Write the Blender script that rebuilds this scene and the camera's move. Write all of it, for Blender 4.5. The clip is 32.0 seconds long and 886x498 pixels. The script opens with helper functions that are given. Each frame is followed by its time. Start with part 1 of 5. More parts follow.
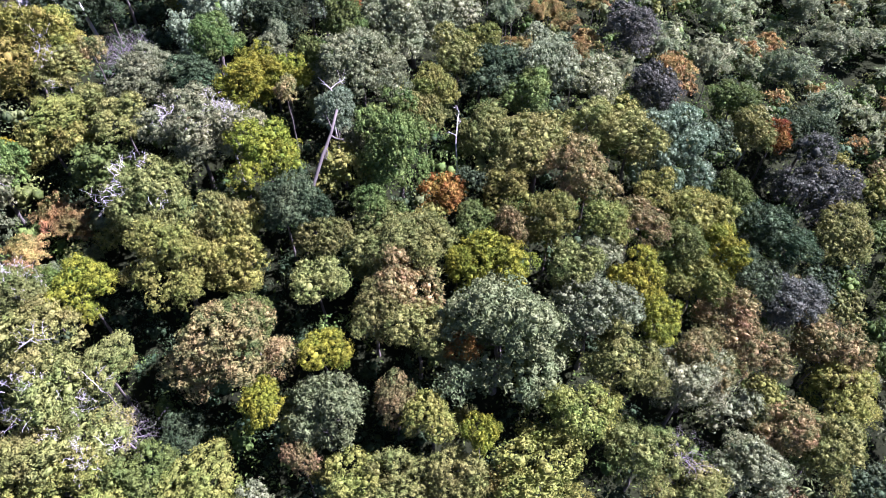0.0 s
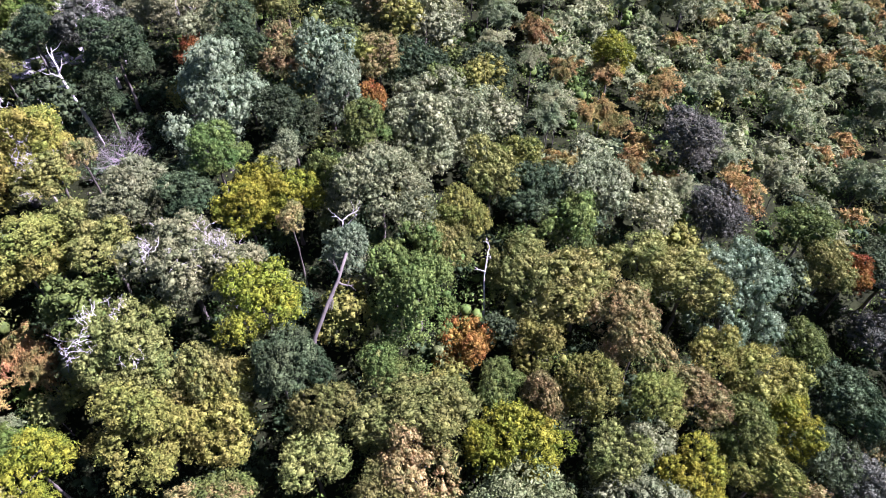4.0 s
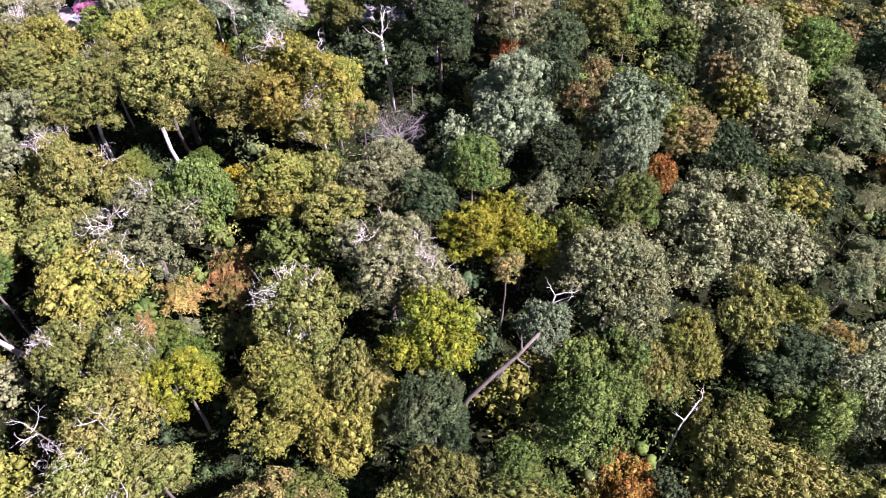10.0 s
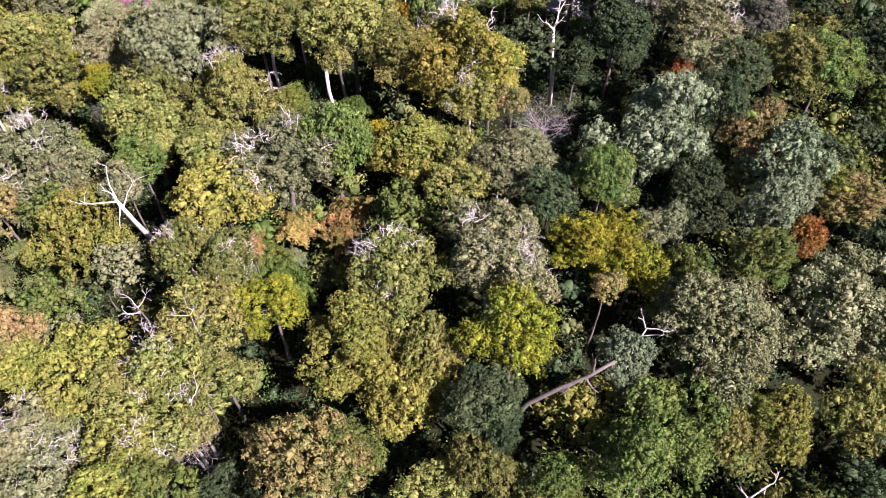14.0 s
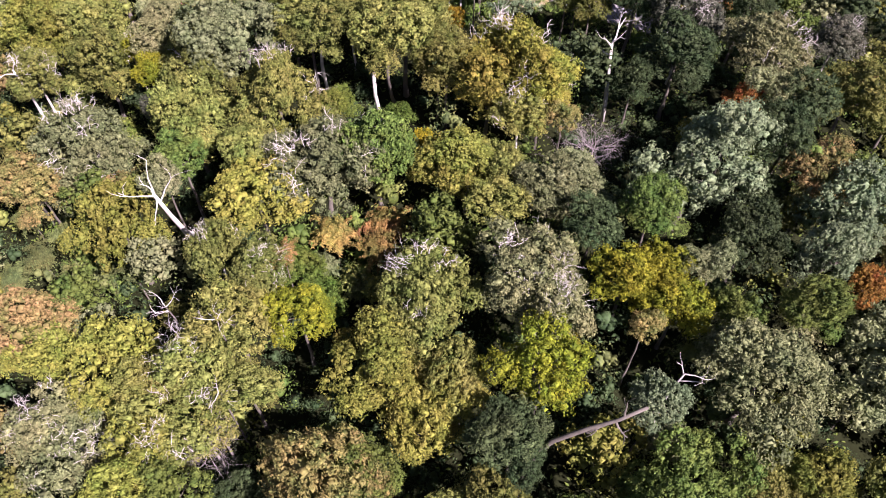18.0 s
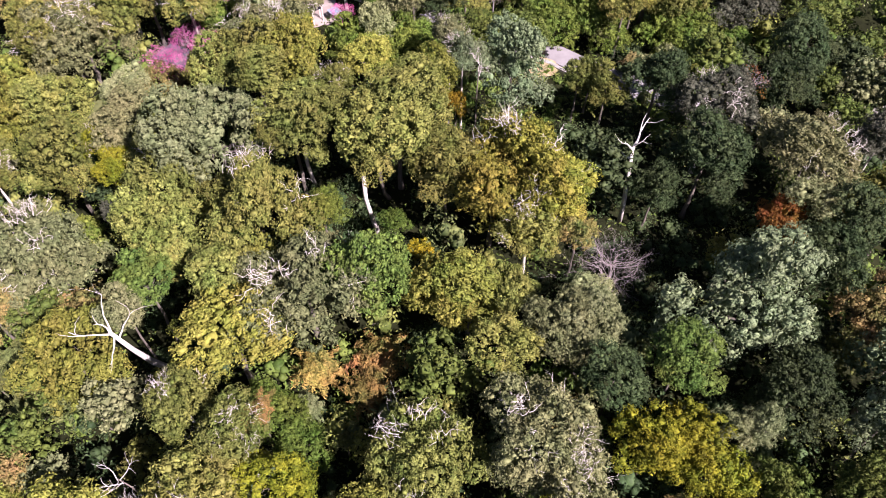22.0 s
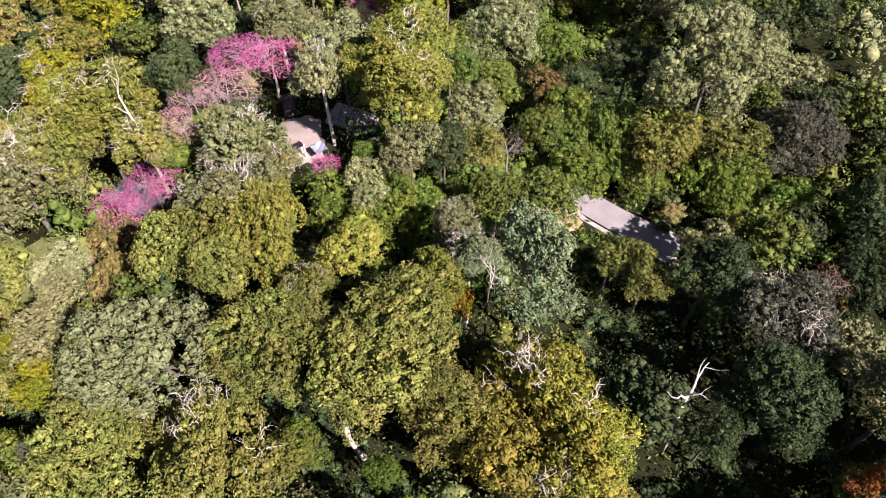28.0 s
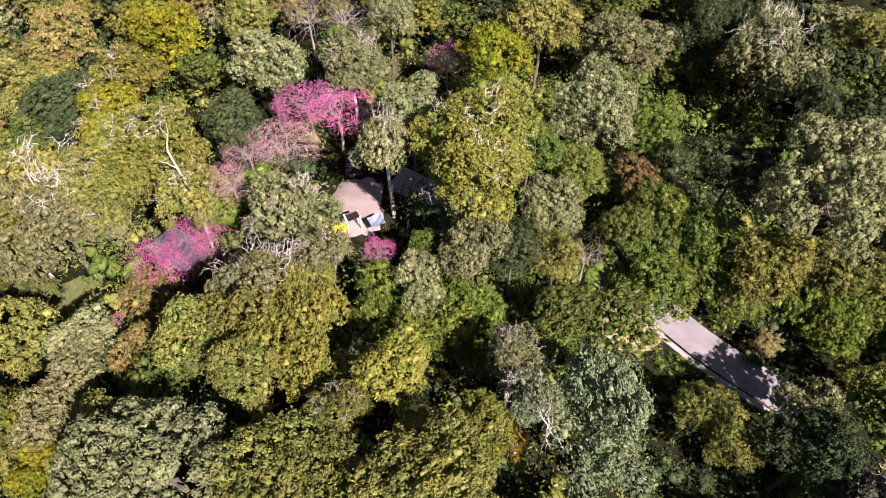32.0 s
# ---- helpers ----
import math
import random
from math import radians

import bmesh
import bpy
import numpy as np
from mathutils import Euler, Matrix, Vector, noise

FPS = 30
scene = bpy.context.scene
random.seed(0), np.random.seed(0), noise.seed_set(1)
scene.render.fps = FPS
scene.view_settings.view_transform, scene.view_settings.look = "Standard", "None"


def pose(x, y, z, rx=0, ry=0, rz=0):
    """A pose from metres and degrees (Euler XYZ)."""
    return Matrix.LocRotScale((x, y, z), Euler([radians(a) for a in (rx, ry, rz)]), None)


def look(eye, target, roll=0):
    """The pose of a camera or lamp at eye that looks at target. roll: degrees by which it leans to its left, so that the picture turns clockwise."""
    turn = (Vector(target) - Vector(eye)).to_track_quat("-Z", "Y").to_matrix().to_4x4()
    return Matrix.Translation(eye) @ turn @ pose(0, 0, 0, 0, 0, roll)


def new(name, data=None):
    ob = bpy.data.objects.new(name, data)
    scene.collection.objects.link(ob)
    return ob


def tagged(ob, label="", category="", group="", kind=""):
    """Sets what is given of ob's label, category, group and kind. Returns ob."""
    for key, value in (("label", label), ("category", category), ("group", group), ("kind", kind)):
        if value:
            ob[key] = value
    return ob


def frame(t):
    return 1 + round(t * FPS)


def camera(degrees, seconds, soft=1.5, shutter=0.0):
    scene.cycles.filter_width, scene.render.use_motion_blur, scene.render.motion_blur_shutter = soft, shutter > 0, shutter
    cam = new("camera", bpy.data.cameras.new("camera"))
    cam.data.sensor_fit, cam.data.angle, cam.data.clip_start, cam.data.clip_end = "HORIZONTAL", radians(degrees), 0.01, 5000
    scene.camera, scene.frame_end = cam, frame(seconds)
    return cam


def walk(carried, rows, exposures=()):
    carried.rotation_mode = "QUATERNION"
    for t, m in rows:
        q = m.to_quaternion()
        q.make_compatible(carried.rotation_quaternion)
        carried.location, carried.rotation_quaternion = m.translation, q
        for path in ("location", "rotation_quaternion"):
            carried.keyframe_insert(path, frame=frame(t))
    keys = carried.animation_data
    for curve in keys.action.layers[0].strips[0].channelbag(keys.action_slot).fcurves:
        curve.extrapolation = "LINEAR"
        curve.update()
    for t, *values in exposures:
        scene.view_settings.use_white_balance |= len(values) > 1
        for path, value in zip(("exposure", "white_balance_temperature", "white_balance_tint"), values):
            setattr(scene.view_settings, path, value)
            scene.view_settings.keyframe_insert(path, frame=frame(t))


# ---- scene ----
# The walk: a drone that flies ahead, turns to its left on the spot and flies on.
# seconds, x, y, z, yaw to the left, pitch, roll
PATH = [
    (0, 0.00, 0.00, 72.00, 0.00, -52.34, 0.09),
    (0.5, 0.03, 2.43, 71.99, -0.04, -52.34, 0.05),
    (1, 0.11, 5.01, 72.09, -0.08, -52.32, 0.03),
    (1.5, 0.15, 7.52, 72.29, -0.18, -52.41, 0.07),
    (2, 0.09, 10.19, 72.42, -0.33, -52.43, 0.03),
    (2.5, 0.08, 12.81, 72.36, -0.38, -52.39, 0.05),
    (4.5, 0.04, 22.17, 71.92, 6.50, -51.46, 0.19),
    (5, -0.07, 24.38, 71.69, 9.66, -51.40, 0.14),
    (5.5, -0.05, 26.18, 71.62, 12.65, -51.43, -0.07),
    (6, -0.12, 27.62, 71.64, 16.61, -51.45, -0.19),
    (6.5, -0.17, 28.68, 71.64, 20.65, -51.48, -0.20),
    (7, -0.22, 29.33, 71.61, 24.64, -51.50, -0.13),
    (7.5, -0.19, 29.70, 71.58, 27.54, -51.60, -0.17),
    (8, 0.01, 30.02, 71.50, 29.39, -51.70, -0.13),
    (8.5, 0.22, 30.28, 71.39, 30.87, -51.80, -0.13),
    (9, 0.49, 30.54, 71.30, 32.43, -51.89, -0.10),
    (9.5, 0.79, 30.77, 71.19, 34.35, -51.93, -0.08),
    (10, 1.11, 31.00, 70.99, 37.12, -51.97, 0.01),
    (10.5, 1.53, 31.31, 70.80, 40.06, -52.00, 0.06),
    (11, 1.98, 31.64, 70.69, 42.88, -52.03, 0.13),
    (11.5, 2.39, 32.04, 70.51, 44.74, -52.09, 0.07),
    (12, 2.74, 32.48, 70.41, 46.78, -52.16, 0.12),
    (12.5, 3.10, 32.96, 70.39, 48.81, -52.28, 0.19),
    (13, 3.48, 33.39, 70.44, 51.06, -52.43, 0.22),
    (13.5, 3.86, 33.87, 70.49, 53.46, -52.59, 0.22),
    (14, 4.16, 34.20, 70.60, 56.50, -52.77, 0.27),
    (14.5, 4.44, 34.50, 70.72, 58.68, -52.95, 0.31),
    (16.5, 4.20, 35.25, 70.85, 62.37, -53.49, 0.11),
    (17, 3.60, 35.63, 70.78, 62.34, -53.51, 0.03),
    (17.5, 2.71, 36.09, 70.67, 62.27, -53.51, -0.00),
    (18, 1.47, 36.73, 70.50, 62.23, -53.53, -0.01),
    (18.5, 0.08, 37.47, 70.43, 62.22, -53.55, -0.03),
    (19, -1.51, 38.38, 70.44, 62.27, -53.59, -0.10),
    (19.5, -3.27, 39.30, 70.49, 62.23, -53.70, -0.09),
    (20, -5.22, 40.28, 70.57, 62.19, -53.78, -0.09),
    (20.5, -7.08, 41.25, 70.62, 62.15, -53.84, -0.07),
    (21, -9.03, 42.31, 70.69, 62.16, -53.80, -0.05),
    (21.5, -11.01, 43.36, 70.77, 62.18, -53.85, -0.04),
    (22, -13.13, 44.53, 70.89, 62.21, -53.88, -0.05),
    (22.5, -15.16, 45.67, 71.03, 62.33, -53.93, -0.13),
    (23, -17.30, 46.83, 71.17, 62.40, -53.93, -0.17),
    (23.5, -19.33, 47.92, 71.29, 62.44, -53.97, -0.16),
    (24, -21.49, 49.09, 71.41, 62.50, -54.03, -0.13),
    (24.5, -23.57, 50.21, 71.54, 62.56, -54.13, -0.07),
    (25, -25.68, 51.39, 71.64, 62.69, -54.18, -0.08),
    (25.5, -27.67, 52.50, 71.71, 62.80, -54.26, -0.04),
    (27.5, -35.10, 56.06, 71.49, 62.60, -54.21, 0.09),
    (28, -36.86, 56.99, 71.39, 62.59, -54.19, 0.14),
    (28.5, -38.44, 57.78, 71.34, 62.62, -54.21, 0.16),
    (29, -40.11, 58.60, 71.20, 63.13, -54.22, 0.14),
    (29.5, -41.62, 59.38, 71.07, 64.33, -54.22, 0.04),
    (30, -43.14, 60.17, 70.86, 65.75, -54.19, -0.06),
    (30.5, -44.61, 60.84, 70.70, 66.98, -54.23, -0.10),
    (31, -46.10, 61.49, 70.57, 68.31, -54.21, -0.09),
    (31.5, -47.51, 62.15, 70.46, 69.68, -54.23, -0.09),
    (32, -48.95, 62.81, 70.36, 71.25, -54.22, -0.08),
]
cam = camera(63.2, 32.0, soft=1.0)
walk(cam, [(t, pose(x, y, z, 90 + pitch, 0, yaw) @ pose(0, 0, 0, 0, 0, roll))
           for t, x, y, z, yaw, pitch, roll in PATH],
     [(0, 2.29, 5100, 49), (8, 2.08, 5600, 49), (14.5, 1.77, 5950, 45), (21, 1.70, 6120, 40), (28, 1.61, 6450, 33), (32, 1.55, 6600, 35)])

# ---- light ----
SUN_AZ = math.atan2(0.34, 0.94)
SUN_EL = radians(46)
world = bpy.data.worlds.new("sky")
scene.world = world
world.use_nodes = True
wn = world.node_tree
sky = wn.nodes.new("ShaderNodeTexSky")
sky.sky_type, sky.sun_disc = "NISHITA", False
sky.sun_elevation, sky.sun_rotation = SUN_EL, math.pi / 2 - SUN_AZ
wn.links.new(sky.outputs[0], wn.nodes["Background"].inputs[0])
wn.nodes["Background"].inputs[1].default_value = 0.028
sun = new("sun", bpy.data.lights.new("sun", "SUN"))
sun.data.energy, sun.data.angle, sun.data.color = 5.0, radians(0.5), (1.0, 0.95, 0.87)
away = Vector((math.cos(SUN_AZ) * math.cos(SUN_EL), math.sin(SUN_AZ) * math.cos(SUN_EL), math.sin(SUN_EL)))
sun.matrix_world = look(away * 300, (0, 0, 0))


# ---- materials ----
def shader(name):
    mat = bpy.data.materials.new(name)
    mat.use_nodes = True
    nt = mat.node_tree
    return mat, nt, nt.nodes["Principled BSDF"]


def node(nt, kind, **inputs):
    n = nt.nodes.new(kind)
    for key, value in inputs.items():
        n.inputs[key.replace("_", " ")].default_value = value
    return n


def leafy(name, colour, other, rough=0.65, through_light=0.27, spread=0.26):
    """Foliage: two colours of leaf mixed leaf by leaf and clump by clump, each tree a shade of its own."""
    mat, nt, bsdf = shader(name)
    geo, info = nt.nodes.new("ShaderNodeNewGeometry"), nt.nodes.new("ShaderNodeObjectInfo")
    patches = node(nt, "ShaderNodeTexNoise", Scale=0.55, Detail=2.0)
    nt.links.new(geo.outputs["Position"], patches.inputs["Vector"])
    sway = nt.nodes.new("ShaderNodeMath")
    sway.operation = "MULTIPLY_ADD"
    sway.inputs[1].default_value, sway.inputs[2].default_value = 2.6, -0.84
    nt.links.new(patches.outputs[0], sway.inputs[0])
    add = nt.nodes.new("ShaderNodeMath")
    add.operation, add.use_clamp = "MULTIPLY_ADD", True
    add.inputs[1].default_value = 0.32
    nt.links.new(geo.outputs["Random Per Island"], add.inputs[0])
    nt.links.new(sway.outputs[0], add.inputs[2])
    mix = nt.nodes.new("ShaderNodeMix")
    mix.data_type = "RGBA"
    mix.inputs[6].default_value, mix.inputs[7].default_value = (*colour, 1), (*other, 1)
    nt.links.new(add.outputs[0], mix.inputs[0])
    hue = nt.nodes.new("ShaderNodeHueSaturation")
    lean = nt.nodes.new("ShaderNodeMapRange")
    lean.inputs[3].default_value, lean.inputs[4].default_value = 0.445, 0.479
    whole = nt.nodes.new("ShaderNodeMath")
    whole.operation = "MULTIPLY"
    whole.inputs[1].default_value = 7.3
    part_of = nt.nodes.new("ShaderNodeMath")
    part_of.operation = "FRACT"
    nt.links.new(info.outputs["Random"], whole.inputs[0])
    nt.links.new(whole.outputs[0], part_of.inputs[0])
    nt.links.new(part_of.outputs[0], lean.inputs[0])
    drift = node(nt, "ShaderNodeTexNoise", Scale=0.3, Detail=1.0)
    nt.links.new(geo.outputs["Position"], drift.inputs["Vector"])
    wander = nt.nodes.new("ShaderNodeMath")
    wander.operation = "MULTIPLY_ADD"
    wander.inputs[1].default_value = 0.07
    nt.links.new(drift.outputs[0], wander.inputs[0])
    nt.links.new(lean.outputs[0], wander.inputs[2])
    nt.links.new(wander.outputs[0], hue.inputs["Hue"])
    hue.inputs["Saturation"].default_value = 1.03
    tone = nt.nodes.new("ShaderNodeMapRange")
    tone.inputs[3].default_value, tone.inputs[4].default_value = 1 - spread, 1 + spread
    nt.links.new(info.outputs["Random"], tone.inputs[0])
    shade = nt.nodes.new("ShaderNodeMapRange")
    shade.inputs[3].default_value, shade.inputs[4].default_value = 0.72, 1.3
    nt.links.new(geo.outputs["Random Per Island"], shade.inputs[0])
    both = nt.nodes.new("ShaderNodeMath")
    both.operation = "MULTIPLY"
    nt.links.new(tone.outputs[0], both.inputs[0])
    nt.links.new(shade.outputs[0], both.inputs[1])
    # Clump-sized light and dark painted into leaf colour for the contrast of shaded creases.
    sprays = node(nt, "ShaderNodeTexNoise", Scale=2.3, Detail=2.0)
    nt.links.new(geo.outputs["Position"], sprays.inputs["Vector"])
    mottled = nt.nodes.new("ShaderNodeMapRange")
    mottled.inputs[1].default_value, mottled.inputs[2].default_value = 0.32, 0.68
    mottled.inputs[3].default_value, mottled.inputs[4].default_value = 0.72, 1.27
    nt.links.new(sprays.outputs[0], mottled.inputs[0])
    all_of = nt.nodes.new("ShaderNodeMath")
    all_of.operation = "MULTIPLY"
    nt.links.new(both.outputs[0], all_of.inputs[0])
    nt.links.new(mottled.outputs[0], all_of.inputs[1])
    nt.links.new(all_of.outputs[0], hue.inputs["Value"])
    nt.links.new(mix.outputs[2], hue.inputs["Color"])
    nt.links.new(hue.outputs[0], bsdf.inputs["Base Color"])
    bsdf.inputs["Roughness"].default_value = rough
    bsdf.inputs["Specular IOR Level"].default_value = 0.14
    glow = nt.nodes.new("ShaderNodeBsdfTranslucent")
    nt.links.new(hue.outputs[0], glow.inputs[0])
    blend = nt.nodes.new("ShaderNodeMixShader")
    blend.inputs[0].default_value = through_light
    nt.links.new(bsdf.outputs[0], blend.inputs[1])
    nt.links.new(glow.outputs[0], blend.inputs[2])
    nt.links.new(blend.outputs[0], nt.nodes["Material Output"].inputs[0])
    return mat


def rough_stuff(name, dark, light, scale, rough=0.9, bump=0.4, fine=9.0, gloss=0.4):
    """Earth, bark, concrete: two tones in patches and grain, with relief."""
    mat, nt, bsdf = shader(name)
    at = nt.nodes.new("ShaderNodeTexCoord")
    big = node(nt, "ShaderNodeTexNoise", Scale=scale, Detail=5.0, Roughness=0.65)
    small = node(nt, "ShaderNodeTexNoise", Scale=scale * fine, Detail=4.0, Roughness=0.7)
    mean = nt.nodes.new("ShaderNodeMath")
    mean.operation, mean.use_clamp = "MULTIPLY_ADD", True
    mean.inputs[1].default_value = 0.45
    nt.links.new(at.outputs["Object"], big.inputs["Vector"])
    nt.links.new(at.outputs["Object"], small.inputs["Vector"])
    wide = nt.nodes.new("ShaderNodeMapRange")
    wide.inputs[1].default_value, wide.inputs[2].default_value = 0.3, 0.7
    wide.inputs[4].default_value = 0.7
    nt.links.new(big.outputs[0], wide.inputs[0])
    nt.links.new(small.outputs[0], mean.inputs[0])
    nt.links.new(wide.outputs[0], mean.inputs[2])
    mix = nt.nodes.new("ShaderNodeMix")
    mix.data_type = "RGBA"
    mix.inputs[6].default_value, mix.inputs[7].default_value = (*dark, 1), (*light, 1)
    nt.links.new(mean.outputs[0], mix.inputs[0])
    nt.links.new(mix.outputs[2], bsdf.inputs["Base Color"])
    bsdf.inputs["Roughness"].default_value, bsdf.inputs["Specular IOR Level"].default_value = rough, gloss
    lift = node(nt, "ShaderNodeBump", Strength=bump, Distance=0.05)
    nt.links.new(small.outputs[0], lift.inputs["Height"])
    nt.links.new(lift.outputs[0], bsdf.inputs["Normal"])
    return mat


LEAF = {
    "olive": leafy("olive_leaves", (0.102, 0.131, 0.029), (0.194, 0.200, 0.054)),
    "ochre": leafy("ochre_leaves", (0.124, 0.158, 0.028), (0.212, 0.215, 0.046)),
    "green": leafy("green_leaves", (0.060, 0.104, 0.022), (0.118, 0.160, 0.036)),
    # Part of the dark is the shade of slope and gaps, put in the colour.
    "deep": leafy("shade_deep_green_leaves", (0.030, 0.054, 0.020), (0.064, 0.092, 0.036)),
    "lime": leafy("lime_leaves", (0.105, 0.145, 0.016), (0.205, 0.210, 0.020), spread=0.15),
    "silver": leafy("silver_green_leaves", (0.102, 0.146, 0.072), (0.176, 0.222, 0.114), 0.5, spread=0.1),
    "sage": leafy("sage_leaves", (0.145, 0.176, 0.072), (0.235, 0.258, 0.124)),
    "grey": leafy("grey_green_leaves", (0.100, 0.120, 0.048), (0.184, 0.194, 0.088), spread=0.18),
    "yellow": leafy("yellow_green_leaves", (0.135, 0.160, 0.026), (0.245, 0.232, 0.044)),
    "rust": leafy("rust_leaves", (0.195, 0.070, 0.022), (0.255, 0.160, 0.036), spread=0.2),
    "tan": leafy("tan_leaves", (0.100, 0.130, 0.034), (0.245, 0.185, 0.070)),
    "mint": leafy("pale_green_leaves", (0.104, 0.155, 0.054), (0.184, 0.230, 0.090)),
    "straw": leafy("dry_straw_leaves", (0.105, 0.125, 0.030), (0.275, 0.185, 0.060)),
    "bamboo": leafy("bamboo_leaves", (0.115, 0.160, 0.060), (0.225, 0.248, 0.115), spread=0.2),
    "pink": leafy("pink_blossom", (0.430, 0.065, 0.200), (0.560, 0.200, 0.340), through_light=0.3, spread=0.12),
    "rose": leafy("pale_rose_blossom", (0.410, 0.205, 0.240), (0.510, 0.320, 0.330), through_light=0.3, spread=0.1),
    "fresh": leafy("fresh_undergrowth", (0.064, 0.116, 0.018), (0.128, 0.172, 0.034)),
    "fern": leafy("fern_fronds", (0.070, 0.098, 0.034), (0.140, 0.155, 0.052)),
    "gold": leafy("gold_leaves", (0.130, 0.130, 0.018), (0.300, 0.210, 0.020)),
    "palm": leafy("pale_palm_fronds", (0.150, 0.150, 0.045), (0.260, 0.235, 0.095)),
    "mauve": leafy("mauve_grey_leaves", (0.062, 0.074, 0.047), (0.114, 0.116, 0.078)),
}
BARK = rough_stuff("grey_bark", (0.055, 0.046, 0.036), (0.15, 0.13, 0.105), 1.2)
PALE = rough_stuff("pale_bark", (0.30, 0.27, 0.23), (0.62, 0.58, 0.52), 1.5)
WHITE = rough_stuff("bleached_wood", (0.30, 0.27, 0.24), (0.62, 0.58, 0.54), 1.3)
TWIG = rough_stuff("dry_twigs", (0.16, 0.135, 0.13), (0.33, 0.285, 0.272), 1.3)
# Near black: the deep shade under the trees is put into the earth colour.
EARTH = rough_stuff("shade_dark_floor", (0.008, 0.009, 0.005), (0.022, 0.026, 0.010), 0.25, 1.0, 0.8, gloss=0.02)
SAND = rough_stuff("bare_sandy_earth", (0.17, 0.135, 0.115), (0.29, 0.24, 0.215), 0.5)
CONCRETE = rough_stuff("worn_concrete", (0.15, 0.140, 0.142), (0.245, 0.232, 0.232), 0.45, 0.85, 0.2)


# ---- land ----
def soft(v, low, high):
    return min(max(v, low), high)


def land(x, y):
    """Height of the ground: a ridge that falls off to the east."""
    u, v = soft(x, -118, 58) / 50, soft(y, 12, 120) / 50
    z = -21.8 - 12.06 * u + 26.26 * v - 3.87 * u * u + 2.07 * u * v - 7.34 * v * v
    z += 4.2 * math.exp(-((x + 101) ** 2 + (y - 71) ** 2) / 170)
    return z + 0.5 * noise.noise((x * 0.07, y * 0.07, 3.0))


def mesh_of(name, verts, faces, material, smooth=False):
    me = bpy.data.meshes.new(name)
    me.from_pydata(verts, [], faces)
    me.materials.append(material)
    if smooth:
        me.polygons.foreach_set("use_smooth", [True] * len(me.polygons))
    me.update()
    return me


steps_x = [-4000, -1500, -600, -300] + [-200 + 4 * i for i in range(76)] + [200, 600, 1500, 4000]
steps_y = [-4000, -1500, -500, -160] + [-80 + 4 * i for i in range(78)] + [330, 700, 1600, 4000]
verts = [(x, y, land(x, y)) for y in steps_y for x in steps_x]
n = len(steps_x)
faces = [(j * n + i, j * n + i + 1, (j + 1) * n + i + 1, (j + 1) * n + i) for j in range(len(steps_y) - 1) for i in range(n - 1)]
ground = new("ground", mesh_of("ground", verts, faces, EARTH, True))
tagged(ground, "forest floor with leaf litter, deep shade in its dark colour", "ground", kind="structure")


# ---- foliage meshes ----
def leaf_mesh(name, centres, normals, size, rng, long=1.7, jitter=0.34, droop=0.0, core=None):
    """Many small folded leaf sprays, each a four-cornered blade."""
    k = len(centres)
    nrm = normals + rng.normal(0, jitter, (k, 3))
    nrm /= np.linalg.norm(nrm, axis=1, keepdims=True) + 1e-9
    a = np.cross(nrm, rng.normal(0, 1, (k, 3)))
    a /= np.linalg.norm(a, axis=1, keepdims=True) + 1e-9
    b = np.cross(nrm, a)
    s = (size * rng.uniform(0.6, 1.4, k))[:, None]
    la, lb = a * s * long / 2, b * s / 2
    tip = nrm * s * 0.18
    v = np.stack([centres - la - tip, centres + lb * 0.9 + tip * 0.6, centres + la - tip, centres - lb * 0.9 + tip * 0.6], 1)
    v[:, :, 2] -= droop * rng.random((k, 1))
    v, loops, dull = v.reshape(-1, 3), np.arange(4 * k), np.zeros(k, bool)
    if core is not None:
        v, loops, dull = np.vstack([v, core[0]]), np.concatenate([loops, core[1].ravel() + 4 * k]), np.concatenate([dull, np.ones(len(core[1]), bool)])
    return quad_mesh(name, v, loops, dull)


def quad_mesh(name, v, loops, smooth):
    me = bpy.data.meshes.new(name)
    me.vertices.add(len(v))
    me.vertices.foreach_set("co", np.asarray(v, np.float32).ravel())
    me.loops.add(len(loops))
    me.loops.foreach_set("vertex_index", np.asarray(loops, np.int32))
    me.polygons.add(len(loops) // 4)
    me.polygons.foreach_set("loop_start", np.arange(0, len(loops), 4, dtype=np.int32))
    me.polygons.foreach_set("use_smooth", smooth)
    me.update(calc_edges=True)
    me.materials.append(LEAF["olive"])
    return me


def ball_of_quads(n):
    """A unit ball of six times n by n quads."""
    at, verts, quads = {}, [], []

    def corner(p):
        key = tuple(round(c, 5) for c in p)
        if key not in at:
            at[key] = len(verts)
            w = Vector(p)
            verts.append(tuple(w.normalized()))
        return at[key]

    for axis in range(3):
        for sign in (-1, 1):
            for i in range(n):
                for j in range(n):
                    ring = []
                    for a, b in ((i, j), (i + 1, j), (i + 1, j + 1), (i, j + 1)):
                        p = [0, 0, 0]
                        p[axis], p[(axis + 1) % 3], p[(axis + 2) % 3] = sign, 2 * a / n - 1, 2 * b / n - 1
                        ring.append(corner(p))
                    quads.append(ring if sign > 0 else ring[::-1])
    return np.array(verts), np.array(quads)


BALL = ball_of_quads(2)
TUFT = ball_of_quads(1)


